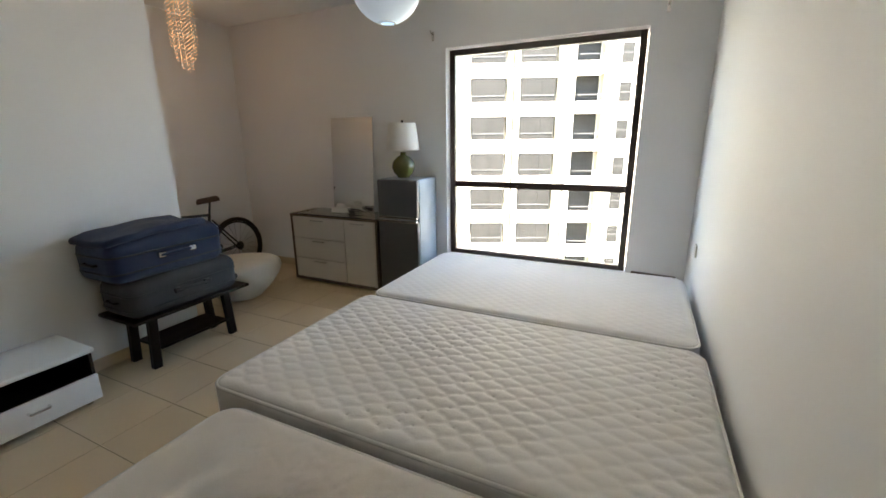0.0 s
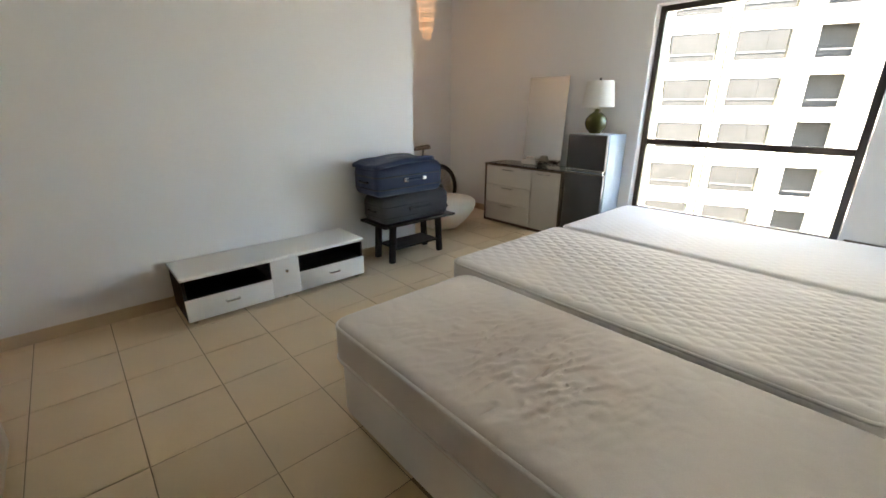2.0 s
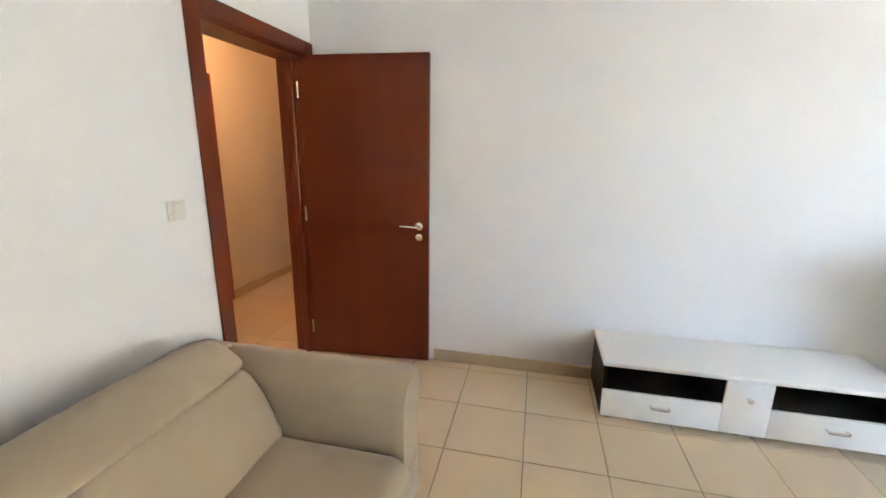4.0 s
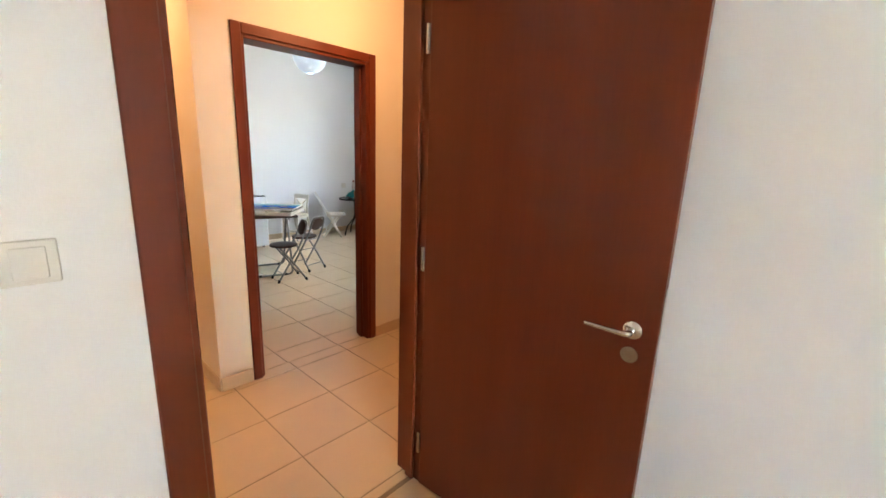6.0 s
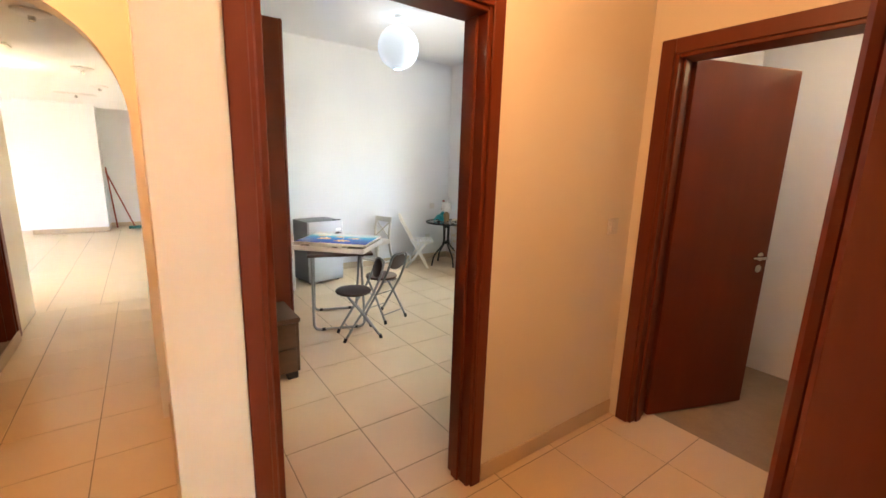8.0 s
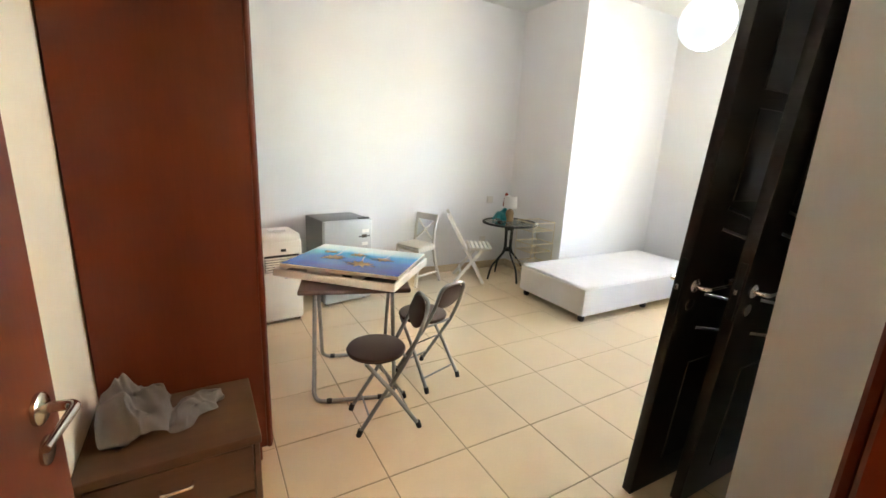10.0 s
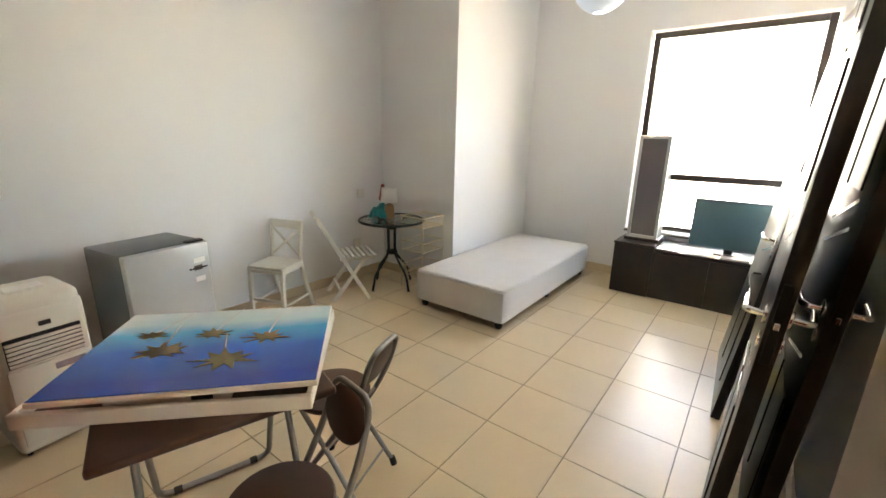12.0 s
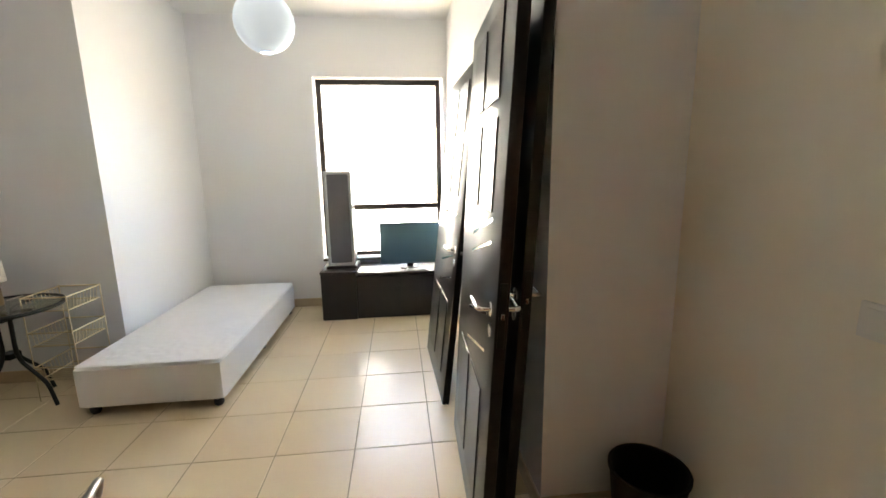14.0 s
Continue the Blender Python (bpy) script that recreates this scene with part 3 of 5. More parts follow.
def sofa(m):
    s = thing("sofa", m, "beige suede two-seat sofa with adjustable headrests", "sofa")
    part("base", rbox(0.03, 0.08, 0.05, 2.0, 1.045, 0.27, 0.03, 3), SOFA, s, "", 40)
    dimple = lambda x, y: -0.010 * sum(math.exp(-((x - a) ** 2 + (y - b) ** 2) / 0.006) for a in (0.3, 0.75) for b in (0.25, 0.5)) + 0.012 * math.sin(math.pi * min(max(x, 0), 1) / 0.9)
    for k in range(2):
        seat = part("seat_cushion", pad(0.79, 0.83, 0.19, 0.06, 0.06, 0.03, dimple), SOFA, s, "", 60)
        seat.location = (0.25 + 0.79 * k, 0.25, 0.215)
        for nm, prof in (("back_cushion", [(0.50, 0.40), (0.485, 0.47), (0.44, 0.58), (0.385, 0.665), (0.345, 0.70), (0.30, 0.69), (0.22, 0.62), (0.18, 0.45), (0.22, 0.40)]),
                         ("headrest", [(0.355, 0.71), (0.345, 0.735), (0.305, 0.765), (0.25, 0.79), (0.19, 0.80), (0.13, 0.788), (0.085, 0.75), (0.07, 0.70), (0.09, 0.62), (0.22, 0.64), (0.30, 0.70)])):
            bm = bmesh.new()
            cy, cz = sum(p[0] for p in prof) / len(prof), sum(p[1] for p in prof) / len(prof)
            loops = []
            for x, inset in ((0.0, 0.30), (0.012, 0.12), (0.04, 0.02), (0.08, 0.0), (0.40, -0.03), (0.71, 0.0), (0.75, 0.02), (0.778, 0.12), (0.79, 0.30)):
                loops.append([bm.verts.new((x, py + (cy - py) * inset, pz + (cz - pz) * inset)) for py, pz in prof])
            for q, w in zip(loops, loops[1:]):
                for i in range(len(prof)):
                    j = (i + 1) % len(prof)
                    bm.faces.new((q[i], q[j], w[j], w[i]))
            bm.faces.new(loops[0])
            bm.faces.new(loops[-1][::-1])
            bmesh.ops.recalc_face_normals(bm, faces=bm.faces[:])
            bmesh.ops.subdivide_edges(bm, edges=bm.edges[:], cuts=1, use_grid_fill=True, smooth=0.6)
            part(nm, bm, SOFA, s, "", 70).location = (0.245 + 0.79 * k, 0.055, -0.035)
    part("back_frame", rbox(0.05, 0.03, 0.10, 2.0, 0.20, 0.66, 0.04, 3), SOFA, s, "", 50)
    for x in (0.0, 1.82):
        bm = bmesh.new()
        prof = [(0.05, 0.04), (0.235, 0.04), (0.235, 0.46), (0.23, 0.57), (0.21, 0.61), (0.17, 0.635), (0.09, 0.64), (0.02, 0.625), (-0.005, 0.59), (0.0, 0.55), (0.03, 0.46)]
        if x:
            prof = [(0.235 - px, pz) for px, pz in prof][::-1]
        loops = []
        for y, inset in ((0.05, 0.02), (0.07, 0.0), (0.5, 0.0), (0.99, 0.0), (1.02, 0.008), (1.035, 0.03)):
            cx, cz = 0.12, 0.34
            loops.append([bm.verts.new((x + px + (cx - px) * inset * 2, y, pz + (cz - pz) * inset * 1.4)) for px, pz in prof])
        for a, b in zip(loops, loops[1:]):
            for k in range(len(prof)):
                q = (k + 1) % len(prof)
                bm.faces.new((a[k], a[q], b[q], b[k]))
        bm.faces.new(loops[0])
        bm.faces.new(loops[-1][::-1])
        bmesh.ops.recalc_face_normals(bm, faces=bm.faces[:])
        part("armrest", bm, SOFA, s, "", 50)
    for x in (0.12, 1.88):
        for y in (0.14, 0.92):
            part("leg", tube([(x, y, 0.0), (x, y, 0.06)], 0.022, 12), CHROME, s)
    return s


sofa(T(0.175, 0.17))


def tv_bench(m):
    t = thing("tv_bench", m, "low white television bench with open black niches and drawers", "tv bench")
    W, D, Z = 1.42, 0.43, 0.372
    part("top", rbox(-0.01, -0.012, Z - 0.028, W + 0.01, D, Z, 0.008, 3), WHITE, t, "", 40)
    for nm, *b in (("side_panel", 0.0, 0.012, 0.035, 0.02, D, Z - 0.028), ("side_panel", W - 0.02, 0.012, 0.035, W, D, Z - 0.028), ("bottom_panel", 0.02, 0.012, 0.035, W - 0.02, D, 0.068),
                   ("back_panel", 0.02, D - 0.012, 0.068, W - 0.02, D, Z - 0.028), ("shelf", 0.02, 0.012, 0.188, 0.595, D - 0.012, 0.2), ("shelf", 0.83, 0.012, 0.188, W - 0.02, D - 0.012, 0.2),
                   ("divider", 0.595, 0.012, 0.068, 0.61, D - 0.012, Z - 0.028), ("divider", 0.815, 0.012, 0.068, 0.83, D - 0.012, Z - 0.028)):
        part(nm, rbox(*b, 0.002, 1), BLACKWOOD, t, "black inside panel")
    for x0, x1 in ((0.0, 0.60), (0.825, W)):
        dr = part("drawer_front", rbox(x0, -0.008, 0.036, x1, 0.011, 0.2, 0.004, 2), WHITE, t, "", 40)
        c = (x0 + x1) / 2
        part("handle", tube(bend([(c - 0.045, -0.008, 0.135), (c - 0.045, -0.034, 0.135), (c + 0.045, -0.034, 0.135), (c + 0.045, -0.008, 0.135)], 0.012), 0.008, 8), CHROME, dr, "small chrome bow handle")
    d = part("door", rbox(0.602, -0.008, 0.036, 0.823, 0.011, Z - 0.03, 0.004, 2), WHITE, t, "", 40)
    knob = lathe([(0.0, 0), (0.008, 0), (0.007, 0.012), (0.014, 0.02), (0.012, 0.026), (0, 0.028)], 16)
    knob.transform(Matrix.Translation((0.712, -0.008, 0.25)) @ Matrix.Rotation(radians(90), 4, "X"))
    part("knob", knob, CHROME, d, "small chrome knob", 40)
    for x in (0.05, W / 2, W - 0.05):
        for y in (0.05, D - 0.05):
            part("leg", tube([(x, y, 0), (x, y, 0.036)], 0.016, 12), STEEL, t)
    return t


tv_bench(T(-0.535, 2.062, 0, 90))


def low_bench(m):
    t = thing("side_table", m, "black wooden low table with slatted lower shelf, loaded with suitcases", "table")
    part("tabletop", rbox(0, 0, 0.385, 0.91, 0.44, 0.41, 0.006, 2), BLACKWOOD, t, "", 40)
    for x, sx in ((0.15, -1), (0.735, 1)):
        for y in (0.085, 0.335):
            part("leg", rbox(-0.03, -0.022, 0, 0.03, 0.022, 0.386, 0.004, 1, m=Matrix.Translation((x + 0.02 * sx, y, 0)) @ Matrix.Shear("XY", 4, (0, 0)) @ Matrix.Rotation(radians(-3.5 * sx), 4, "Y")), BLACKWOOD, t)
    part("shelf", rbox(0.17, 0.06, 0.13, 0.72, 0.355, 0.148, 0.004, 1), BLACKWOOD, t)
    return t


low_bench(T(-0.555, 3.742, 0, 90))


def suitcase(m, w, d, h, material, label, top_pocket):
    s = thing("suitcase", m, label, "suitcase", "stacked suitcases")
    def slump(bm, amount):
        bmesh.ops.subdivide_edges(bm, edges=[e for e in bm.edges if e.calc_length() > 0.08], cuts=7, use_grid_fill=True)
        for v in bm.verts:
            k = max(v.co.z, 0.0) / h
            v.co.z += k * amount * (noise.noise((v.co.x * 5 + d, v.co.y * 6, h * 9)) - 0.9 * (1 - min(v.co.x / 0.30, 1.0)) ** 2)
            v.co.y += k * 0.5 * amount * noise.noise((v.co.x * 7, v.co.z * 9, d))
        return bm
    part("shell", slump(rbox(0, 0, 0.0, w, d, h, 0.07, 5), 0.035 if top_pocket else 0.02), material, s, "", 50)
    part("zip_band", tube(rim_like(w, d, h * 0.62), 0.006, 8, closed=True), BLACK, s, "black zip")
    part("lower_band", tube(rim_like(w, d, h * 0.25), 0.005, 8, closed=True), BLACK, s, "black piping")
    if top_pocket:
        pk = part("lid_pocket", slump(rbox(-0.01, -0.012, h - 0.025, w - 0.12, d - 0.03, h + 0.022, 0.018, 4, m=Matrix.Rotation(radians(-1.6), 4, "Y")), 0.03), material, s, "", 50)
        part("zip_pull", rbox(w * 0.42, 0.004, h + 0.005, w * 0.47, 0.012, h + 0.012, 0.002, 1), CHROME, pk, "metal zip pull")
    hd = part("handle", tube(bend([(w * 0.36, -0.004, h * 0.5), (w * 0.37, -0.028, h * 0.5), (w * 0.63, -0.028, h * 0.5), (w * 0.64, -0.004, h * 0.5)], 0.03), 0.012, 10), material, s, "padded carrying handle", 60)
    for x in (0.345, 0.62):
        part("handle_clip", rbox(w * x, -0.034, h * 0.5 - 0.018, w * x + 0.05, -0.002, h * 0.5 + 0.018, 0.006, 2), STEEL if top_pocket else BLACK, hd, "metal clip" if top_pocket else "")
    for y in (0.08, d - 0.08):
        wheel = lathe([(0, -0.012), (0.026, -0.012), (0.028, 0), (0.026, 0.012), (0, 0.012)], 16)
        wheel.transform(Matrix.Translation((w + 0.012, y, 0.07)) @ Matrix.Rotation(radians(90), 4, "X"))
        part("wheel", wheel, BLACK, s, "", 40)
    side = tube(bend([(-0.004, d * 0.35, h * 0.45), (-0.026, d * 0.36, h * 0.45), (-0.026, d * 0.64, h * 0.45), (-0.004, d * 0.65, h * 0.45)], 0.02), 0.009, 8)
    part("side_handle", side, BLACK, s, "", 60)
    return s


def rim_like(w, d, z, r=0.07):
    return rim_line(w, d, z, r, 0.001)


suitcase(T(-0.56, 3.75, 0.411, 90), 0.82, 0.39, 0.275, GREYCASE, "dark grey fabric suitcase lying on a black table", False)
suitcase(T(-0.53, 3.675, 0.687, 91.5), 0.80, 0.42, 0.30, NAVY, "navy blue fabric suitcase on top of a grey one", True)


def pebble_seat(m):
    t = thing("pebble_seat", m, "cream moulded pebble-shaped seat on the tiles", "stool")
    prof = [(0, 0), (0.16, 0.0), (0.22, 0.02), (0.33, 0.12), (0.41, 0.22), (0.44, 0.29), (0.43, 0.34), (0.38, 0.375), (0.28, 0.395), (0.14, 0.40), (0, 0.40)]
    bm = lathe(prof, 40)
    bm.transform(Matrix.Diagonal((1.12, 0.98, 1.05, 1)))
    for v in bm.verts:
        v.co.z += 0.10 * v.co.x * (v.co.z / 0.4)
    part("shell", bm, STONEWHITE, t, "", 180)
    return t


pebble_seat(T(-1.33, 5.15, 0, -35))


def bicycle(m):
    b = thing("bicycle", m, "black bicycle with brown saddle leaning in the alcove", "bicycle")
    R = 0.33
    for y, nm in ((0.0, "rear"), (-1.02, "front")):
        w = part("wheel", tube([(0, y + R * math.cos(a), R + R * math.sin(a)) for a in (math.tau * k / 40 for k in range(40))], 0.024, 10, closed=True), RUBBER, b, "", 60)
        part("rim", tube([(0, y + 0.295 * math.cos(a), R + 0.295 * math.sin(a)) for a in (math.tau * k / 40 for k in range(40))], 0.010, 6, closed=True), DARKMETAL, w)
        hub = tube([(-0.05, y, R), (0.05, y, R)], 0.02, 12)
        part("hub", hub, STEEL, w)
        sp = [tube([(0.02 * (-1) ** k, y, R), (0, y + 0.29 * math.cos(k * math.tau / 20), R + 0.29 * math.sin(k * math.tau / 20))], 0.0018, 4) for k in range(20)]
        part("spokes", join(*sp), STEEL, w)
    sprocket = lathe([(0, -0.004), (0.055, -0.004), (0.05, 0.0), (0.03, 0.02), (0, 0.02)], 20)
    sprocket.transform(Matrix.Translation((0.035, 0, R)) @ Matrix.Rotation(radians(90), 4, "Y"))
    part("sprocket", sprocket, DARKMETAL, b)
    bb, st, ht, hb = (0, -0.42, 0.30), (0, -0.36 + 0.06, 0.76), (0, -0.86, 0.80), (0, -0.88, 0.68)
    st = (0, -0.30, 0.76)
    fr = [tube([p, q], r, 10) for p, q, r in ((bb, st, 0.016), (st, ht, 0.017), (bb, hb, 0.019), (ht, hb, 0.02), ((0.05, 0, R), (0.03, -0.30, 0.70), 0.009), ((-0.05, 0, R), (-0.03, -0.30, 0.70), 0.009),
                                        ((0.05, 0, R), (0.03, -0.42, 0.30), 0.010), ((-0.05, 0, R), (-0.03, -0.42, 0.30), 0.010), (hb, (0.05, -1.02, R), 0.013), (hb, (-0.05, -1.02, R), 0.013))]
    part("frame", join(*fr), DARKMETAL, b, "dark metal frame")
    part("seat_post", tube([st, (0, -0.265, 0.90)], 0.012, 10), BLACK, b)
    sad = pad(0.15, 0.27, 0.06, 0.028, 0.06, 0.02)
    for v in sad.verts:
        v.co.x = 0.075 + (v.co.x - 0.075) * (0.42 + 0.58 * v.co.y / 0.27)
    sad.transform(Matrix.Translation((-0.075, -0.42, 0.895)) @ Matrix.Rotation(radians(4), 4, "X"))
    part("saddle", sad, mat("brown leather", (0.06, 0.03, 0.018), 0.5, vary=0.15), b, "brown leather saddle", 60)
    part("handlebar", tube([(-0.28, -0.80, 1.0), (-0.1, -0.86, 0.97), (0.1, -0.86, 0.97), (0.28, -0.80, 1.0)], 0.013, 10), BLACK, b)
    part("stem", tube([ht, (0, -0.86, 0.97)], 0.014, 10), BLACK, b)
    part("crank", tube([(0.06, -0.42, 0.30), (0.06, -0.30, 0.20)], 0.009, 8), STEEL, b)
    part("chainring", tube([(0.045, -0.42 + 0.08 * math.cos(a), 0.30 + 0.08 * math.sin(a)) for a in (math.tau * k / 20 for k in range(20))], 0.006, 6, closed=True), STEEL, b)
    return b


bicycle(T(-2.06, 5.78, 0, 0, 0, -5))


def dresser(m):
    t = thing("dresser", m, "pale grey chest of drawers with dark edges below a mirror", "dresser")
    W, D, Z = 1.18, 0.41, 0.765
    pieces("edge_frame", (rbox(0, 0, 0.02, 0.025, D, Z, 0.003, 1), rbox(W - 0.025, 0, 0.02, W, D, Z, 0.003, 1), rbox(0.025, 0, 0.02, W - 0.025, D, 0.05, 0.003, 1)), DARKTRIM, t, "dark brown edge frame")
    part("body", rbox(0.026, 0.02, 0.05, W - 0.026, D - 0.004, Z - 0.002, 0.002, 1), DRESSER, t)
    part("top", rbox(-0.0, -0.005, Z, W, D, Z + 0.025, 0.003, 1), DARKTRIM, t, "dark top frame")
    part("glass_top", rbox(0.10, -0.012, Z + 0.0255, W, D, Z + 0.034, 0.002, 1), glass("dresser glass", (0.75, 0.78, 0.76), 0.05), t, "loose glass plate")
    for k in range(3):
        z = 0.055 + k * 0.235
        d = part("drawer_front", rbox(0.03, 0.002, z, 0.75, 0.0195, z + 0.226, 0.003, 1), DRESSER, t)
        part("handle", rbox(0.30, -0.012, z + 0.195, 0.48, 0.003, z + 0.205, 0.002, 1), STEEL, d, "slim metal grip")
    c = part("door", rbox(0.756, 0.002, 0.055, W - 0.03, 0.0195, Z - 0.006, 0.003, 1), DRESSER, t)
    part("handle", rbox(0.84, -0.012, Z - 0.04, 1.02, 0.003, Z - 0.03, 0.002, 1), STEEL, c, "slim metal grip")
    return t


dresser(T(-1.19, 5.80))
mir = thing("mirror", T(-0.87, 6.185, 0.801, 0, -3.0), "frameless mirror leaning on the wall behind the dresser", "mirror")
part("mirror_glass", rbox(0, 0.0, 0, 0.57, 0.006, 1.03, 0.002, 1), MIRROR, mir)

tb = thing("tissue_box", T(-0.74, 5.98, 0.8, 8), "white tissue box with a tissue pulled out", "tissue box")
part("carton", rbox(0, 0, 0, 0.20, 0.10, 0.05, 0.004, 1), WHITE, tb)
tissue = pad(0.11, 0.05, 0.05, 0.02, 0.02, 0.012, lambda x, y: 0.018 * noise.noise((x * 30, y * 30, 0)))
tissue.transform(Matrix.Translation((0.05, 0.02, 0.048)))
part("tissue", tissue, WHITE, tb, "crumpled white tissue", 60)
cl = thing("cable_clutter", T(-0.48, 6.0, 0.8), "small dark cables and plugs on the dresser", "cable")
part("cable", tube([(0.16 * math.cos(k * 0.9) * (0.4 + 0.03 * k), 0.05 + 0.04 * math.sin(k * 0.9), 0.008 + 0.003 * k) for k in range(14)], 0.005, 6), BLACK, cl)
part("plug", rbox(-0.03, 0.0, 0, 0.03, 0.03, 0.035, 0.006, 2), BLACK, cl)


def tall_fridge(m):
    t = thing("fridge", m, "two-door dark grey fridge with pale blue-grey sides", "fridge")
    W, D, Z = 0.455, 0.42, 1.21
    part("cabinet", rbox(0, 0.05, 0.03, W, D, Z, 0.012, 3), SILVERFRIDGE, t, "pale blue-grey painted cabinet", 40)
    for z0, z1 in ((0.04, 0.80), (0.835, Z - 0.004)):
        d = part("door", rbox(0.002, 0.0, z0, W - 0.002, 0.049, z1, 0.012, 3), GREYFRIDGE, t, "dark grey metallic door", 40)
        zz = z1 if z0 < 0.5 else z0
        part("handle_strip", rbox(0.01, -0.004, zz - 0.012, W - 0.01, 0.02, zz + 0.012, 0.004, 2), STEEL, d, "silver grip strip")
    for x in (0.04, W - 0.04):
        part("foot", tube([(x, 0.08, 0), (x, 0.08, 0.032)], 0.018, 10), BLACK, t)
        part("foot", tube([(x, D - 0.06, 0), (x, D - 0.06, 0.032)], 0.018, 10), BLACK, t)
    return t


tall_fridge(T(0.015, 5.80))
lamp = thing("table_lamp", T(0.195, 6.03, 1.211), "olive green ceramic table lamp with white drum shade", "lamp")
part("base", lathe([(0, 0), (0.06, 0), (0.065, 0.012), (0.10, 0.05), (0.118, 0.105), (0.108, 0.155), (0.07, 0.20), (0.03, 0.222), (0.026, 0.24), (0.034, 0.252), (0, 0.254)], 36), GREENCER, lamp, "glazed olive green base", 50)
part("stem", tube([(0, 0, 0.25), (0, 0, 0.33)], 0.008, 10), STEEL, lamp)
part("shade", lathe([(0.165, 0.27), (0.167, 0.275), (0.135, 0.53), (0.132, 0.53), (0.162, 0.27)], 40), SHADE, lamp, "white fabric drum shade", 50)
part("finial", lathe([(0, 0.52), (0.012, 0.53), (0.015, 0.545), (0.008, 0.56), (0, 0.562)], 14), BLACK, lamp, "", 50)
part("spider", tube([(-0.134, 0, 0.522), (0.134, 0, 0.522)], 0.003, 6), STEEL, lamp)


def paper_globe(m, drop, r, material, label):
    t = thing("pendant_lamp", m, label, "lamp", "paper globe lamps")
    n = 24
    prof = [(0.045, -r * math.cos(0.19))] + [(r * math.sin(a) * (1 + 0.006 * (-1) ** i), -r * math.cos(a)) for i, a in enumerate(0.19 + (math.pi - 0.38) * k / n for k in range(n + 1))] + [(0.045, r * math.cos(0.19))]
    g = part("shade", lathe(prof, 40), material, t, "ribbed white paper globe", 180)
    g.visible_shadow = False
    part("ring", tube([(0.045 * math.cos(a), 0.045 * math.sin(a), -r * 0.985) for a in (math.tau * k / 20 for k in range(20))], 0.003, 6, closed=True), STEEL, t)
    part("cord", tube([(0, 0, r * 0.98), (0, 0, drop)], 0.004, 8), WHITE, t)
    part("ceiling_rose", lathe([(0, drop), (0.05, drop), (0.045, drop - 0.03), (0.01, drop - 0.04), (0, drop - 0.04)], 20), WHITE, t, "", 40)
    return t


paper_globe(T(0.96, 4.62, 2.43), 0.51, 0.20, PAPER_DAYGLOW, "white paper globe pendant above the beds")
paper_globe(T(-2.77, -4.0, 2.64), 0.30, 0.21, PAPER, "glowing white paper globe pendant lamp")
paper_globe(T(-4.5, -3.32, 2.41), 0.53, 0.19, PAPER, "glowing white paper globe pendant near the window")

ch = thing("chandelier", T(-1.46, 5.03, 2.93), "lit crystal bead chandelier in the alcove", "chandelier")
part("ceiling_plate", lathe([(0, 0), (0.13, 0), (0.13, -0.025), (0, -0.03)], 28), STEEL, ch, "", 40)
beads = bmesh.new()
for k in range(26):
    a = k * 2.4
    length = 0.46 + 0.26 * (1 - k / 26)
    r = 0.115 * math.sqrt((k + 2) / 28)
    for j in range(int(length / 0.031)):
        c = Matrix.Translation((r * math.cos(a), r * math.sin(a), -0.05 - j * 0.031))
        bmesh.ops.create_icosphere(beads, subdivisions=1, radius=0.0045 + 0.002 * (j % 3 == 0), matrix=c)
tagged(part("beads", beads, CRYSTAL, ch, "strands of lit crystal beads"), "strands of small lit crystal beads", kind="stuff")


def plate(name, m, w, h, label, detail="switch"):
    t = thing(name, m, label, "socket" if detail == "socket" else "switch")
    part("plate", rbox(-w / 2, -0.011, -h / 2, w / 2, 0, h / 2, 0.003, 2), PLATE, t)
    if detail == "socket":
        part("socket_face", rbox(-w * 0.32, -0.013, -h * 0.32, w * 0.32, -0.011, h * 0.32, 0.002, 1), WHITEPL, t)
    else:
        part("rocker", rbox(-w * 0.3, -0.015, -h * 0.36, w * 0.3, -0.011, h * 0.36, 0.003, 1), PLATE, t)
    return t


plate("light_switch", T(0.219, YB, 1.225, 180), 0.086, 0.086, "square white light switch beside the doorway")
plate("wall_socket", T(XR, 5.74, 0.78, -90), 0.086, 0.086, "white socket plate low on the wall", "socket")
th = thing("thermostat", T(XR, 3.11, 1.225, -90), "white wall thermostat box on a mounting plate", "thermostat")
part("mount", rbox(-0.045, -0.006, -0.05, 0.045, 0, 0.05, 0.002, 1), PLATE, th)
part("housing", rbox(-0.042, -0.028, -0.056, 0.042, -0.006, 0.056, 0.010, 3), PLATE, th, "", 40)
part("display", rbox(-0.031, -0.030, -0.042, 0.031, -0.028, 0.044, 0.001, 1), SILVERFRIDGE, th, "pale grey display")
part("display_bar", rbox(-0.026, -0.0312, -0.004, 0.022, -0.030, 0.003, 0.0004, 1), BLACK, th, "dark bar")
for x in (0.44, 2.45):
    hk = thing("curtain_bracket", T(x, YW, 2.54), "small grey curtain rail bracket", "bracket")
    part("plate", rbox(-0.012, -0.005, -0.04, 0.012, 0, 0.04, 0.002, 1), STEEL, hk)
    part("hook", tube(bend([(0, -0.004, 0.02), (0, -0.05, 0.02), (0, -0.05, 0.045)], 0.015), 0.006, 8), STEEL, hk)
plate("light_switch", T(-2.57, -1.27, 1.18, 180), 0.086, 0.086, "square white switch on the hall wall")


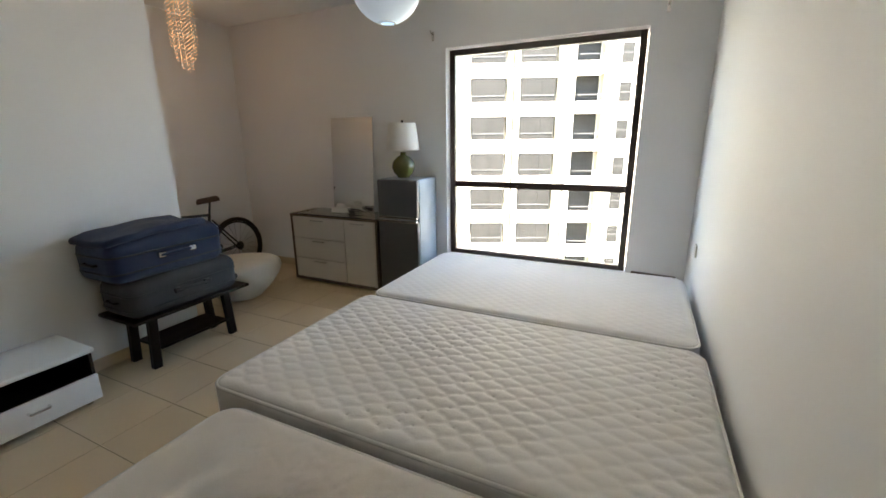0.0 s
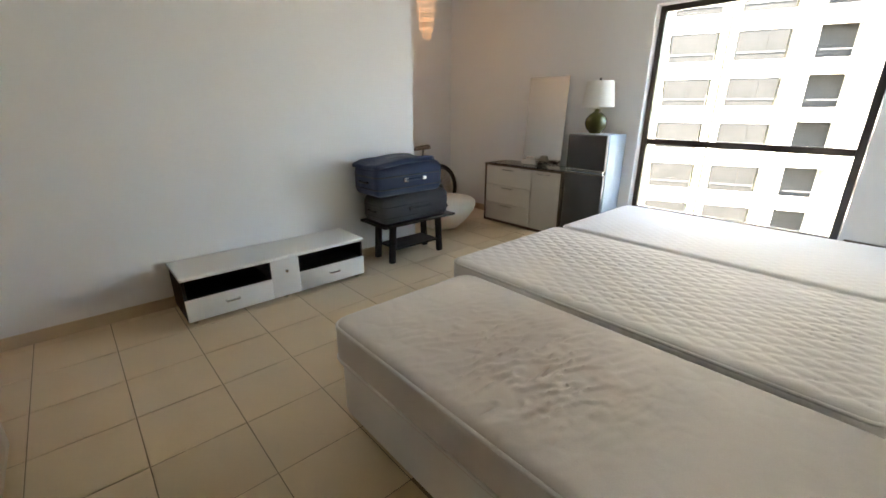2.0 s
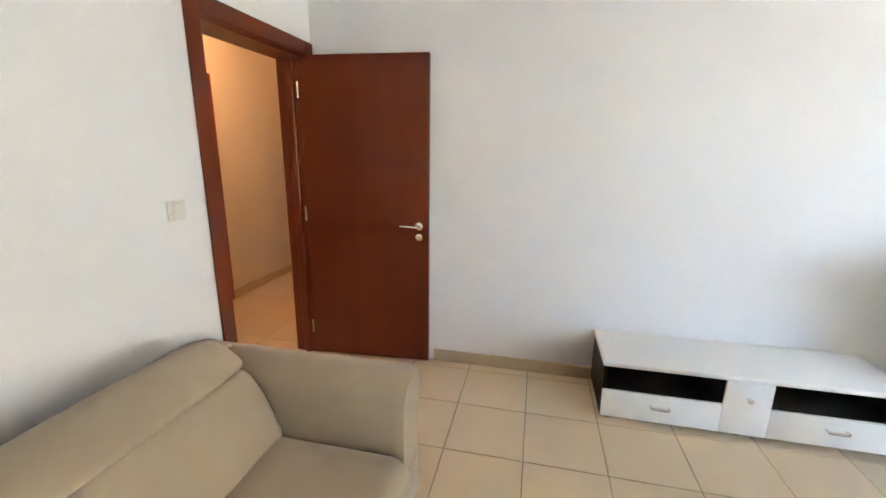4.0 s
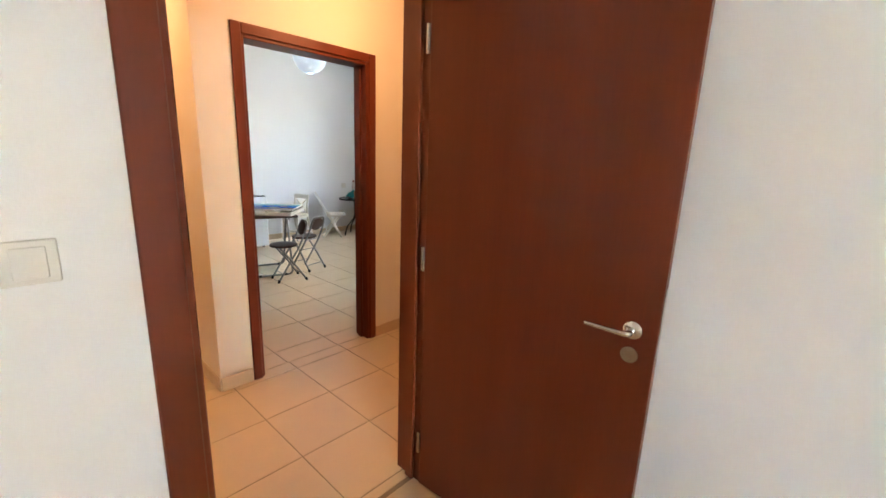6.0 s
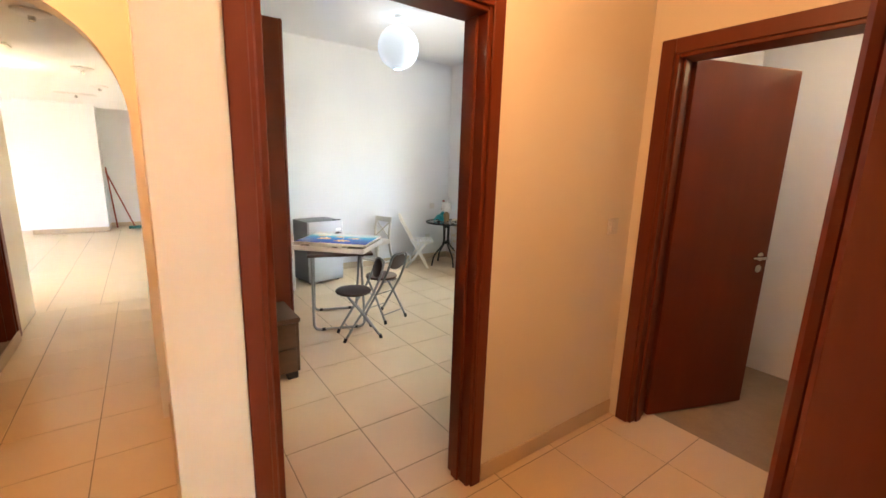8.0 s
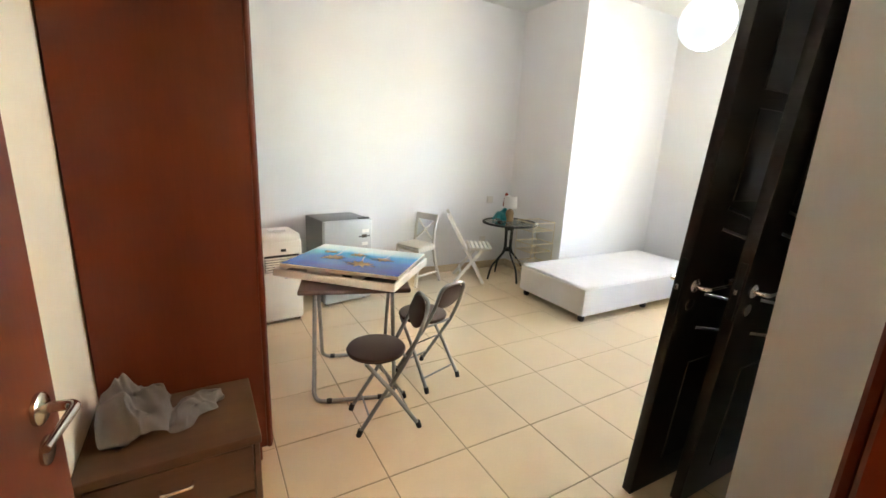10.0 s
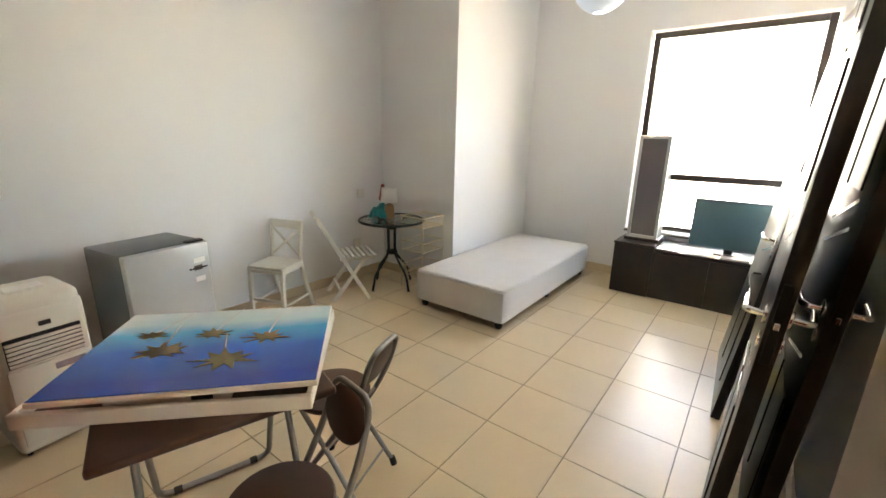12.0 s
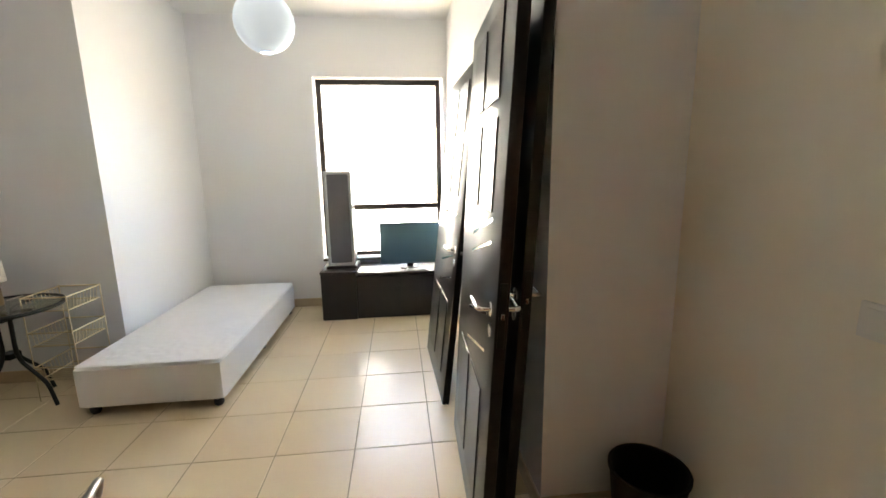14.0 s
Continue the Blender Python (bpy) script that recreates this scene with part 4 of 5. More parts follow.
# ---- second room ----
def wardrobe(m):
    t = thing("wardrobe", m, "tall red-brown wooden wardrobe with long steel bar handles", "wardrobe")
    # local x along the front, y into the wall
    L, D, Z = 1.50, 0.575, 2.40
    part("side_panel", rbox(0, 0.02, 0.07, 0.03, D, Z, 0.004, 1), REDWOOD, t)
    part("side_panel", rbox(L - 0.03, 0.02, 0.07, L, D, Z, 0.004, 1), REDWOOD, t)
    part("top_panel", rbox(0.03, 0.02, Z - 0.03, L - 0.03, D, Z, 0.003, 1), REDWOOD, t)
    part("back_panel", rbox(0.03, D - 0.012, 0.07, L - 0.03, D, Z - 0.03, 0.002, 1), REDWOOD, t)
    part("plinth", rbox(0.004, 0.045, 0, L - 0.004, D, 0.07, 0.003, 1), REDWOOD, t)
    part("edge_trim", tube([(0.004, 0.012, 0.07), (0.004, 0.012, Z)], 0.010, 10), REDWOOD, t, "", 60)
    for x0, x1, hx in ((0.003, L / 2 - 0.002, L / 2 - 0.06), (L / 2 + 0.002, L - 0.003, L / 2 + 0.06)):
        d = part("door", rbox(x0, -0.002, 0.075, x1, 0.02, Z - 0.004, 0.004, 2), REDWOOD, t, "", 40)
        h = part("handle", tube([(hx, -0.04, 0.80), (hx, -0.04, 1.14)], 0.007, 10), STEEL, d, "long steel bar handle", 50)
        for z in (0.86, 1.08):
            part("standoff", tube([(hx, -0.04, z), (hx, 0.0, z)], 0.005, 8), STEEL, h)
    return t


wardrobe(T(-1.37, -3.095, 0, -90))


def nightstand(m):
    t = thing("nightstand", m, "walnut two-drawer nightstand beside the wardrobe", "nightstand")
    W, D, Z = 0.49, 0.395, 0.445
    pieces("body_panel", (rbox(0, 0.02, 0.05, 0.02, D, Z - 0.03, 0.003, 1), rbox(W - 0.02, 0.02, 0.05, W, D, Z - 0.03, 0.003, 1), rbox(0.02, 0.025, 0.05, W - 0.02, D, 0.07, 0.002, 1),
                      rbox(0.02, D - 0.01, 0.07, W - 0.02, D, Z - 0.03, 0.002, 1), rbox(0.02, 0.03, 0.07, W - 0.02, D - 0.02, Z - 0.04, 0.002, 1)), WALNUT, t)
    part("top", rbox(-0.004, -0.004, Z - 0.03, W + 0.004, D, Z, 0.004, 2), WALNUT, t)
    for z0, z1 in ((0.06, 0.228), (0.238, 0.407)):
        d = part("drawer_front", rbox(0.024, 0.0, z0, W - 0.024, 0.022, z1, 0.005, 2), WALNUT, t, "", 40)
        c = (z0 + z1) / 2 + 0.02
        h = part("handle", tube(bend([(W / 2 - 0.045, 0, c), (W / 2 - 0.04, -0.025, c), (W / 2 + 0.04, -0.025, c), (W / 2 + 0.045, 0, c)], 0.02), 0.006, 8), CHROME, d, "chrome bow handle", 60)
    for x in (0.05, W - 0.05):
        for y in (0.05, D - 0.05):
            part("foot", rbox(x - 0.035, y - 0.03, 0, x + 0.035, y + 0.03, 0.05, 0.004, 1), BLACK, t)
    return t


nightstand(T(-0.797, -2.67, 0, 180.5))
tw = thing("towel", T(-0.93, -2.90, 0.446, 20), "crumpled grey towel heaped on the nightstand", "towel")


def crumple(w, l, h, seed):
    bm = bmesh.new()
    n = 44
    g = [[None] * (n + 1) for _ in range(n + 1)]
    for i in range(n + 1):
        for j in range(n + 1):
            u, v = i / n * 2 - 1, j / n * 2 - 1
            x = w * u * (1 - 0.25 * abs(v)) + 0.03 * noise.noise((u * 2 + seed, v * 2, 3))
            y = l * v * (1 - 0.2 * abs(u)) + 0.03 * noise.noise((u * 2 + seed, v * 2, 7))
            k = max(0.0, 1 - (u * u + v * v) * 0.75)
            ridge = 1 - abs(noise.noise((u * 2.2 + v * 1.6 + seed, (v - u) * 0.7, 5.0))) * 2.6
            fold = 0.45 + 0.16 * max(ridge, 0.0) + 0.7 * noise.noise((u * 1.5 + seed, v * 2.0, 1.5)) - 0.35 * abs(noise.noise((u * 3.2 + seed, v * 2.4, 9.5)))
            g[i][j] = bm.verts.new((x, y, 0.006 + h * k * (0.55 + 0.8 * fold)))
    for i in range(n):
        for j in range(n):
            bm.faces.new((g[i][j], g[i + 1][j], g[i + 1][j + 1], g[i][j + 1]))
    r = bmesh.ops.solidify(bm, geom=bm.faces[:], thickness=0.006)
    bmesh.ops.recalc_face_normals(bm, faces=bm.faces[:])
    return bm


part("cloth", crumple(0.12, 0.13, 0.17, 2.3), GREYCLOTH, tw, "", 180)
fl = crumple(0.13, 0.07, 0.05, 8.1)
fl.transform(Matrix.Translation((-0.15, 0.05, 0.0)) @ Matrix.Rotation(radians(25), 4, "Z"))
part("corner", fl, GREYCLOTH, tw, "", 180)


def folding_table(m):
    """A brown top on two U-shaped tube frames that spread like an A, pinned together below the top."""
    t = thing("folding_table", m, "brown folding table on silver tube legs, stacked with pictures", "table")
    part("tabletop", rbox(-0.265, -0.22, 0.714, 0.265, 0.40, 0.738, 0.008, 3), BROWNTOP, t, "", 40)
    for w, y0, y1 in ((0.222, 0.185, -0.10), (0.205, -0.335, -0.03)):
        leg = part("leg_frame", tube(bend([(-w, y1, 0.700), (-w, y0, 0.013), (w, y0, 0.013), (w, y1, 0.700)], 0.06), 0.0115, 12), GREYTUBE, t, "", 60)
        for x in (-0.14, 0.14):
            part("rubber_foot", tube([(x - 0.014, y0, 0.014), (x + 0.014, y0, 0.014)], 0.0145, 10), BLACK, leg, "black rubber sleeve")
        for x in (-w, w):
            part("hinge_bracket", rbox(x - 0.012, y1 - 0.03, 0.690, x + 0.012, y1 + 0.03, 0.714, 0.003, 1), GREYTUBE, leg)
    for x in (-0.214, 0.214):
        part("catch", rbox(x - 0.006, 0.10, 0.640, x + 0.006, 0.135, 0.714, 0.004, 1), GREYTUBE, t, "folding catch")
        part("pivot", tube([(x - 0.016, -0.065, 0.615), (x + 0.016, -0.065, 0.615)], 0.008, 10), STEEL, t)
    return t


folding_table(T(-1.892, -3.535, 0, -17))


def folding_stool(m):
    """Round seat, X legs of bent tube, a small oval backrest on +y."""
    t = thing("folding_stool", m, "round brown folding stool with silver tube legs and small backrest", "stool", "folding stools")
    seat = lathe([(0, 0.392), (0.13, 0.392), (0.146, 0.398), (0.150, 0.408), (0.145, 0.417), (0.12, 0.420), (0, 0.420)], 36)
    seat.transform(Matrix.Translation((0, -0.045, 0)))
    part("seat", seat, BROWNTOP, t, "round brown seat", 40)
    a = part("back_leg_frame", tube(bend([(-0.113, -0.155, 0.008), (-0.113, 0.085, 0.38), (-0.105, 0.155, 0.52), (-0.095, 0.20, 0.665), (0.095, 0.20, 0.665), (0.105, 0.155, 0.52), (0.113, 0.085, 0.38), (0.113, -0.155, 0.008)], 0.055), 0.0105, 10), GREYTUBE, t, "", 60)
    b = part("front_leg_frame", join(*(tube([(x * 1.27, 0.155, 0.008), (x * 1.16, 0.02, 0.21), (x * 1.05, -0.12, 0.392)], 0.0105, 10) for x in (-0.108, 0.108))), GREYTUBE, t, "", 60)
    part("crossbar", tube([(-0.133, 0.11, 0.075), (0.133, 0.11, 0.075)], 0.005, 8), GREYTUBE, b)
    part("crossbar", tube([(-0.113, -0.10, 0.092), (0.113, -0.10, 0.092)], 0.005, 8), GREYTUBE, a)
    part("seat_rail", tube([(-0.113, 0.085, 0.385), (0.113, 0.085, 0.385)], 0.007, 8), GREYTUBE, a)
    part("pivot", tube([(-0.130, 0.006, 0.25), (0.130, 0.006, 0.25)], 0.005, 8), STEEL, a)
    for x, y, p in ((-0.113, -0.155, a), (0.113, -0.155, a), (-0.137, 0.155, b), (0.137, 0.155, b)):
        part("rubber_foot", tube([(x, y, 0), (x, y * 0.93, 0.034)], 0.014, 10), BLACK, p)
    bk = lathe([(0, -0.008), (0.085, -0.008), (0.098, -0.003), (0.1, 0.004), (0.09, 0.01), (0, 0.012)], 32)
    bk.transform(Matrix.Translation((0, 0.170, 0.585)) @ Matrix.Rotation(radians(74), 4, "X") @ Matrix.Diagonal((1.05, 0.82, 1, 1)))
    part("backrest", bk, BROWNTOP, t, "oval brown backrest", 40)
    return t


st1 = folding_stool(T(-1.93, -3.157, 0, 82))
st2 = copy_thing(st1, T(-2.326, -3.437, 0, 17))
tagged(st2, "round brown folding stool pushed up beside the table")


def star(r0, r1, n, seed, thick=0.0012):
    """A ragged flat rosette."""
    rnd = random.Random(seed)
    bm = bmesh.new()
    pts = [((r1 if k % 2 else r0) * rnd.uniform(0.7, 1.15) * math.cos(k * math.pi / n), (r1 if k % 2 else r0) * rnd.uniform(0.7, 1.15) * math.sin(k * math.pi / n)) for k in range(2 * n)]
    c = bm.verts.new((0, 0, thick))
    ring = [bm.verts.new((x, y, thick)) for x, y in pts]
    low = [bm.verts.new((x, y, 0)) for x, y in pts]
    for k in range(2 * n):
        q = (k + 1) % (2 * n)
        bm.faces.new((c, ring[k], ring[q]))
        bm.faces.new((ring[q], ring[k], low[k], low[q]))
    return bm


def sea_paint():
    """Deep blue running into pale cyan towards one edge."""
    m = bpy.data.materials.new("printed sea picture")
    m.use_nodes = True
    n, l = m.node_tree.nodes, m.node_tree.links
    tc = n.new("ShaderNodeTexCoord")
    sp = n.new("ShaderNodeSeparateXYZ")
    l.new(tc.outputs["Generated"], sp.inputs[0])
    nz = n.new("ShaderNodeTexNoise")
    nz.inputs["Scale"].default_value = 5
    ad = n.new("ShaderNodeMath")
    ad.operation = "MULTIPLY_ADD"
    ad.inputs[1].default_value = 0.12
    l.new(nz.outputs["Fac"], ad.inputs[0])
    l.new(sp.outputs["Y"], ad.inputs[2])
    cr = n.new("ShaderNodeValToRGB")
    e = cr.color_ramp.elements
    e[0].position, e[0].color = 0.10, (0.62, 0.78, 0.82, 1)
    e[1].position, e[1].color = 0.95, (0.008, 0.055, 0.40, 1)
    for p, c in ((0.26, (0.45, 0.72, 0.80, 1)), (0.40, (0.03, 0.38, 0.75, 1)), (0.62, (0.01, 0.15, 0.66, 1))):
        q = e.new(p)
        q.color = c
    l.new(ad.outputs[0], cr.inputs["Fac"])
    b = n["Principled BSDF"]
    l.new(cr.outputs["Color"], b.inputs["Base Color"])
    b.inputs["Roughness"].default_value = 0.25
    return m


SEA = sea_paint()
GOLDPALM = mat("printed brown palms", (0.11, 0.11, 0.03), 0.4, vary=0.5, scale=40, bump=0.0)
LINE = mat("printed grey line", (0.45, 0.50, 0.52), 0.4, bump=0.0)
PM = T(-1.872, -3.423, 0, -42.3)
pf = thing("picture_frame", T(-1.876, -3.463, 0.7395, -44.2), "white tray-like picture frame lying face up on the table", "picture frame")
for nm, b in (("frame_side", (-0.33, -0.265, 0, 0.33, -0.25, 0.04)), ("frame_side", (-0.33, 0.25, 0, 0.33, 0.265, 0.04)), ("frame_side", (-0.33, -0.25, 0, -0.315, 0.25, 0.04)), ("frame_side", (0.315, -0.25, 0, 0.33, 0.25, 0.04))):
    part(nm, rbox(*b, 0.003, 1), WHITE, pf)
part("backing", rbox(-0.315, -0.25, 0.004, 0.315, 0.25, 0.012, 0.001, 1), DARKTRIM, pf, "brown hardboard back")
pf2 = thing("canvas_panel", PM @ T(-0.03, -0.02, 0.7525, -1.5), "white-edged canvas panel between two pictures", "canvas")
part("panel", rbox(-0.07, -0.20, 0, 0.22, 0.205, 0.047, 0.002, 1), WHITE, pf2)
part("clip", rbox(-0.03, 0.205, 0.006, 0.02, 0.209, 0.026, 0.001, 1), BLACK, pf2)
pic = thing("sea_picture", PM @ T(0.0, 0.0, 0.800, 0.0), "glossy picture of palms on deep blue sea, white edge", "picture")
part("panel", rbox(-0.312, -0.236, 0, 0.312, 0.236, 0.015, 0.002, 1), WHITE, pic, "white panel edge")
part("print", rbox(-0.309, -0.233, 0.0152, 0.309, 0.233, 0.0165, 0.0005, 1), SEA, pic, "blue sea print")
for k, (x, y, r) in enumerate(((-0.06, 0.10, 0.075), (0.12, 0.03, 0.075), (-0.14, -0.02, 0.058), (0.02, -0.06, 0.05), (0.19, -0.07, 0.042))):
    st = star(r, r * 0.45, 9, k)
    st.transform(Matrix.Translation((x, y, 0.0166)) @ Matrix.Diagonal((1.15, 0.8, 1, 1)))
    part("palm", st, GOLDPALM, pic)
    part("palm_stem", rbox(-0.0018, 0, 0, 0.0018, 0.16 + 0.03 * (k % 2), 0.0008, 0.0002, 1, m=Matrix.Translation((x, y, 0.0167)) @ Matrix.Rotation(radians(180 + 14 - 9 * k), 4, "Z")), LINE, pic)


def cooler(m):
    t = thing("air_cooler", m, "off-white portable air cooler with louvred grille", "air cooler")
    W, D, Z = 0.315, 0.32, 0.725
    part("housing", rbox(0, 0.012, 0.02, W, D, Z - 0.05, 0.025, 4), WHITEPL, t, "", 40)
    part("top_cap", rbox(0.004, 0.016, Z - 0.11, W - 0.004, D - 0.01, Z, 0.04, 5), WHITEPL, t, "", 40)
    part("top_panel", rbox(0.09, 0.10, Z, 0.22, 0.17, Z + 0.014, 0.005, 2), WHITE, t)
    part("front_panel", rbox(0.02, 0.004, 0.06, W - 0.02, 0.013, 0.42, 0.006, 2), WHITEPL, t, "", 40)
    # Black sheet on the housing stands for the shade behind the louvres.
    part("grille_shade", rbox(0.03, 0.006, 0.43, W - 0.03, 0.0125, 0.56, 0.002, 1), BLACK, t, "black sheet for the shaded grille opening")
    for k in range(6):
        part("louvre", rbox(0.032, -0.004, 0.436 + k * 0.019, W - 0.032, 0.008, 0.448 + k * 0.019, 0.002, 1, m=None), WHITEPL, t)
    part("display", rbox(0.15, 0.0055, 0.585, 0.19, 0.0125, 0.605, 0.001, 1), BLACK, t, "small black display")
    part("sticker", rbox(0.17, 0.0025, 0.37, 0.28, 0.004, 0.40, 0.0005, 1), mat("faded blue red sticker", (0.25, 0.22, 0.28), 0.5, vary=0.5, scale=25), t, "small coloured sticker")
    for x in (0.03, W - 0.03):
        for y in (0.05, D - 0.05):
            part("castor", tube([(x - 0.008, y, 0.011), (x + 0.008, y, 0.011)], 0.011, 10), BLACK, t)
    return t


cooler(T(-1.512, -4.568, 0, 187))


def mini_fridge(m):
    t = thing("mini_fridge", m, "silver mini fridge with dark grey sides and worn label", "fridge")
    W, D, Z = 0.452, 0.41, 0.768
    part("cabinet", rbox(0, 0.05, 0.025, W, D, Z, 0.008, 2), mat("grey fridge cabinet", (0.16, 0.165, 0.165), 0.45, vary=0.06), t, "dark grey painted cabinet", 40)
    d = part("door", rbox(0, 0.0, 0.03, W, 0.048, Z - 0.004, 0.008, 3), LIGHTSILVER, t, "silver door", 40)
    # Raised black strip gives the shade of a grip recess.
    part("grip", rbox(W - 0.13, -0.003, Z - 0.16, W - 0.02, 0.0, Z - 0.15, 0.001, 1), BLACK, d, "black strip for the shaded grip recess")
    for z, w, c in ((0.645, 0.07, WHITE), (0.60, 0.05, DARKTRIM), (0.53, 0.06, WHITE)):
        part("label_mark", rbox(W - 0.10, -0.002, z, W - 0.10 + w, 0.0, z + 0.03, 0.0005, 1), c, d)
    part("hinge_cover", rbox(W - 0.12, 0.005, Z, W - 0.02, 0.045, Z + 0.012, 0.003, 1), BLACK, t, "black hinge cover")
    for x in (0.04, W - 0.04):
        for y in (0.08, D - 0.05):
            part("foot", tube([(x, y, 0), (x, y, 0.028)], 0.016, 10), BLACK, t)
    return t


mini_fridge(T(-2.036, -4.775, 0, 190))


def cross_chair(m):
    t = thing("cross_back_chair", m, "small cream wooden chair with a crossed backrest", "chair")
    part("seat", pad(0.32, 0.30, 0.024, 0.008, 0.03, 0.03), CREAMWOOD, t, "", 40).location = (-0.16, -0.15, 0.426)
    for x in (-0.135, 0.135):
        part("front_leg", rbox(-0.016, -0.016, 0, 0.016, 0.016, 0.428, 0.004, 1, m=Matrix.Translation((x * 1.1, -0.15, 0)) @ Matrix.Rotation(radians(-3), 4, "X")), CREAMWOOD, t)
        part("rear_leg", tube([(x * 1.18, 0.24, 0.0), (x * 1.08, 0.16, 0.25), (x, 0.13, 0.44), (x, 0.145, 0.60), (x, 0.175, 0.76)], [0.017, 0.018, 0.018, 0.017, 0.016], 8), CREAMWOOD, t, "", 60)
    part("top_rail", rbox(-0.155, -0.009, -0.04, 0.155, 0.009, 0.03, 0.006, 2, m=Matrix.Translation((0, 0.168, 0.735)) @ Matrix.Rotation(radians(-9), 4, "X")), CREAMWOOD, t)
    for s in (1, -1):
        part("cross_bar", tube([(-0.13 * s, 0.135, 0.47), (0.13 * s, 0.162, 0.70)], 0.009, 8), CREAMWOOD, t)
    for z, y in ((0.16, -0.14), (0.40, -0.135)):
        part("stretcher", rbox(-0.14, y - 0.008, z - 0.012, 0.14, y + 0.008, z + 0.012, 0.003, 1), CREAMWOOD, t)
    for x in (-0.148, 0.148):
        part("stretcher", tube([(x, -0.145, 0.12), (x * 1.05, 0.2, 0.12)], 0.01, 8), CREAMWOOD, t)
        part("apron", rbox(x - 0.008, -0.13, 0.385, x + 0.008, 0.13, 0.425, 0.003, 1), CREAMWOOD, t)
    return t


cross_chair(T(-3.09, -5.16, 0, 112) @ Matrix.Scale(0.96, 4))


def slat_chair(m):
    t = thing("folding_slat_chair", m, "white slatted folding chair leaning back to the wall", "chair")
    for x in (-0.19, 0.19):
        part("long_leg", rbox(-0.009, -0.018, 0, 0.009, 0.018, 0.93, 0.004, 1, m=Matrix.Translation((x, -0.17, 0)) @ Matrix.Rotation(radians(-29), 4, "X")), CREAMWOOD, t)
        part("short_leg", rbox(-0.009, -0.018, 0, 0.009, 0.018, 0.55, 0.004, 1, m=Matrix.Translation((x * 0.86, 0.17, 0)) @ Matrix.Rotation(radians(38), 4, "X")), CREAMWOOD, t)
        part("seat_rail", rbox(x * 0.92 - 0.009, -0.24, 0.395, x * 0.92 + 0.009, 0.09, 0.42, 0.004, 1), CREAMWOOD, t)
    for k in range(7):
        y = -0.235 + k * 0.05
        part("seat_slat", rbox(-0.20, y - 0.017, 0.42, 0.20, y + 0.017, 0.434, 0.004, 1), CREAMWOOD, t)
    for k in range(6):
        d = 0.55 + k * 0.062
        y, z = -0.17 + d * math.sin(radians(29)), d * math.cos(radians(29))
        part("back_slat", rbox(-0.18, -0.008, -0.02, 0.18, 0.008, 0.02, 0.004, 1, m=Matrix.Translation((0, y, z)) @ Matrix.Rotation(radians(-29), 4, "X")), CREAMWOOD, t)
    part("stretcher", rbox(-0.165, 0.09, 0.10, 0.165, 0.11, 0.13, 0.003, 1), CREAMWOOD, t)
    return t


slat_chair(T(-3.70, -5.06, 0, 241.3) @ Matrix.Scale(0.92, 4))


def glass_table(m):
    t = thing("bistro_table", m, "round glass-topped bistro table with dark metal legs", "table")
    R, Z = 0.295, 0.65
    part("glass_top", lathe([(0, Z - 0.006), (R - 0.008, Z - 0.006), (R - 0.008, Z), (0, Z)], 48), TABLEGLASS, t, "rippled clear glass top", 40)
    part("rim", tube([(R * math.cos(a), R * math.sin(a), Z - 0.006) for a in (math.tau * k / 48 for k in range(48))], 0.013, 10, closed=True), DARKMETAL, t, "", 60)
    for k in range(4):
        a = radians(90 * k)
        c, s_ = math.cos(a), math.sin(a)
        part("leg", tube(bend([(0.20 * c, 0.20 * s_, Z - 0.015), (0.045 * c, 0.045 * s_, Z - 0.04), (0.04 * c, 0.04 * s_, 0.36), (0.06 * c, 0.06 * s_, 0.30), (0.20 * c, 0.20 * s_, 0.15), (0.235 * c, 0.235 * s_, 0.0)], 0.05), 0.011, 10), DARKMETAL, t, "", 60)
    for z in (0.58, 0.34):
        part("collar", rbox(-0.038, -0.038, z - 0.02, 0.038, 0.038, z + 0.02, 0.006, 2), DARKMETAL, t)
    return t


glass_table(T(-4.13, -4.92, 0, -6))
bl = thing("small_lamp", T(-4.17, -4.985, 0.651), "small table lamp with white shade and ribbon", "lamp")
part("base", lathe([(0, 0), (0.045, 0), (0.048, 0.01), (0.045, 0.10), (0.035, 0.125), (0.018, 0.135), (0, 0.135)], 24), AMBER, bl, "pale wooden base", 40)
part("shade", lathe([(0.075, 0.15), (0.077, 0.15), (0.07, 0.28), (0.068, 0.28), (0.073, 0.152)], 30), SHADE, bl, "white cylindrical shade", 40)
part("socket_stem", tube([(0, 0, 0.13), (0, 0, 0.20)], 0.01, 8), STEEL, bl)
part("ribbon", rbox(-0.016, -0.002, -0.10, 0.016, 0.002, 0.03, 0.001, 1, m=Matrix.Translation((0.0, -0.105, 0.25)) @ Matrix.Rotation(radians(-14), 4, "X") @ Matrix.Rotation(radians(75), 4, "Z")), RED, bl, "rust red ribbon")
part("ribbon_knot", lathe([(0, -0.016), (0.016, -0.008), (0.02, 0.004), (0.01, 0.018), (0, 0.02)], 12), RED, bl, "", 60).location = (0.0, -0.082, 0.29)
bag = thing("plastic_bag", T(-4.14, -5.08, 0.651, 30), "scrunched teal plastic bag", "bag")
part("bag", crumple(0.13, 0.10, 0.12, 4.4), TEAL, bag, "", 180)
for x, y in ((-3.99, -4.92), (-4.33, -4.93)):
    g = thing("small_gadget", T(x, y, 0.651, 40 * x), "small black gadget on the glass table", "gadget")
    part("body", rbox(-0.028, -0.016, 0, 0.028, 0.016, 0.018, 0.006, 2), BLACK, g, "", 40)
cb = thing("power_cable", T(-4.32, -5.0, 0.625), "thin pale cable hanging off the table", "cable")
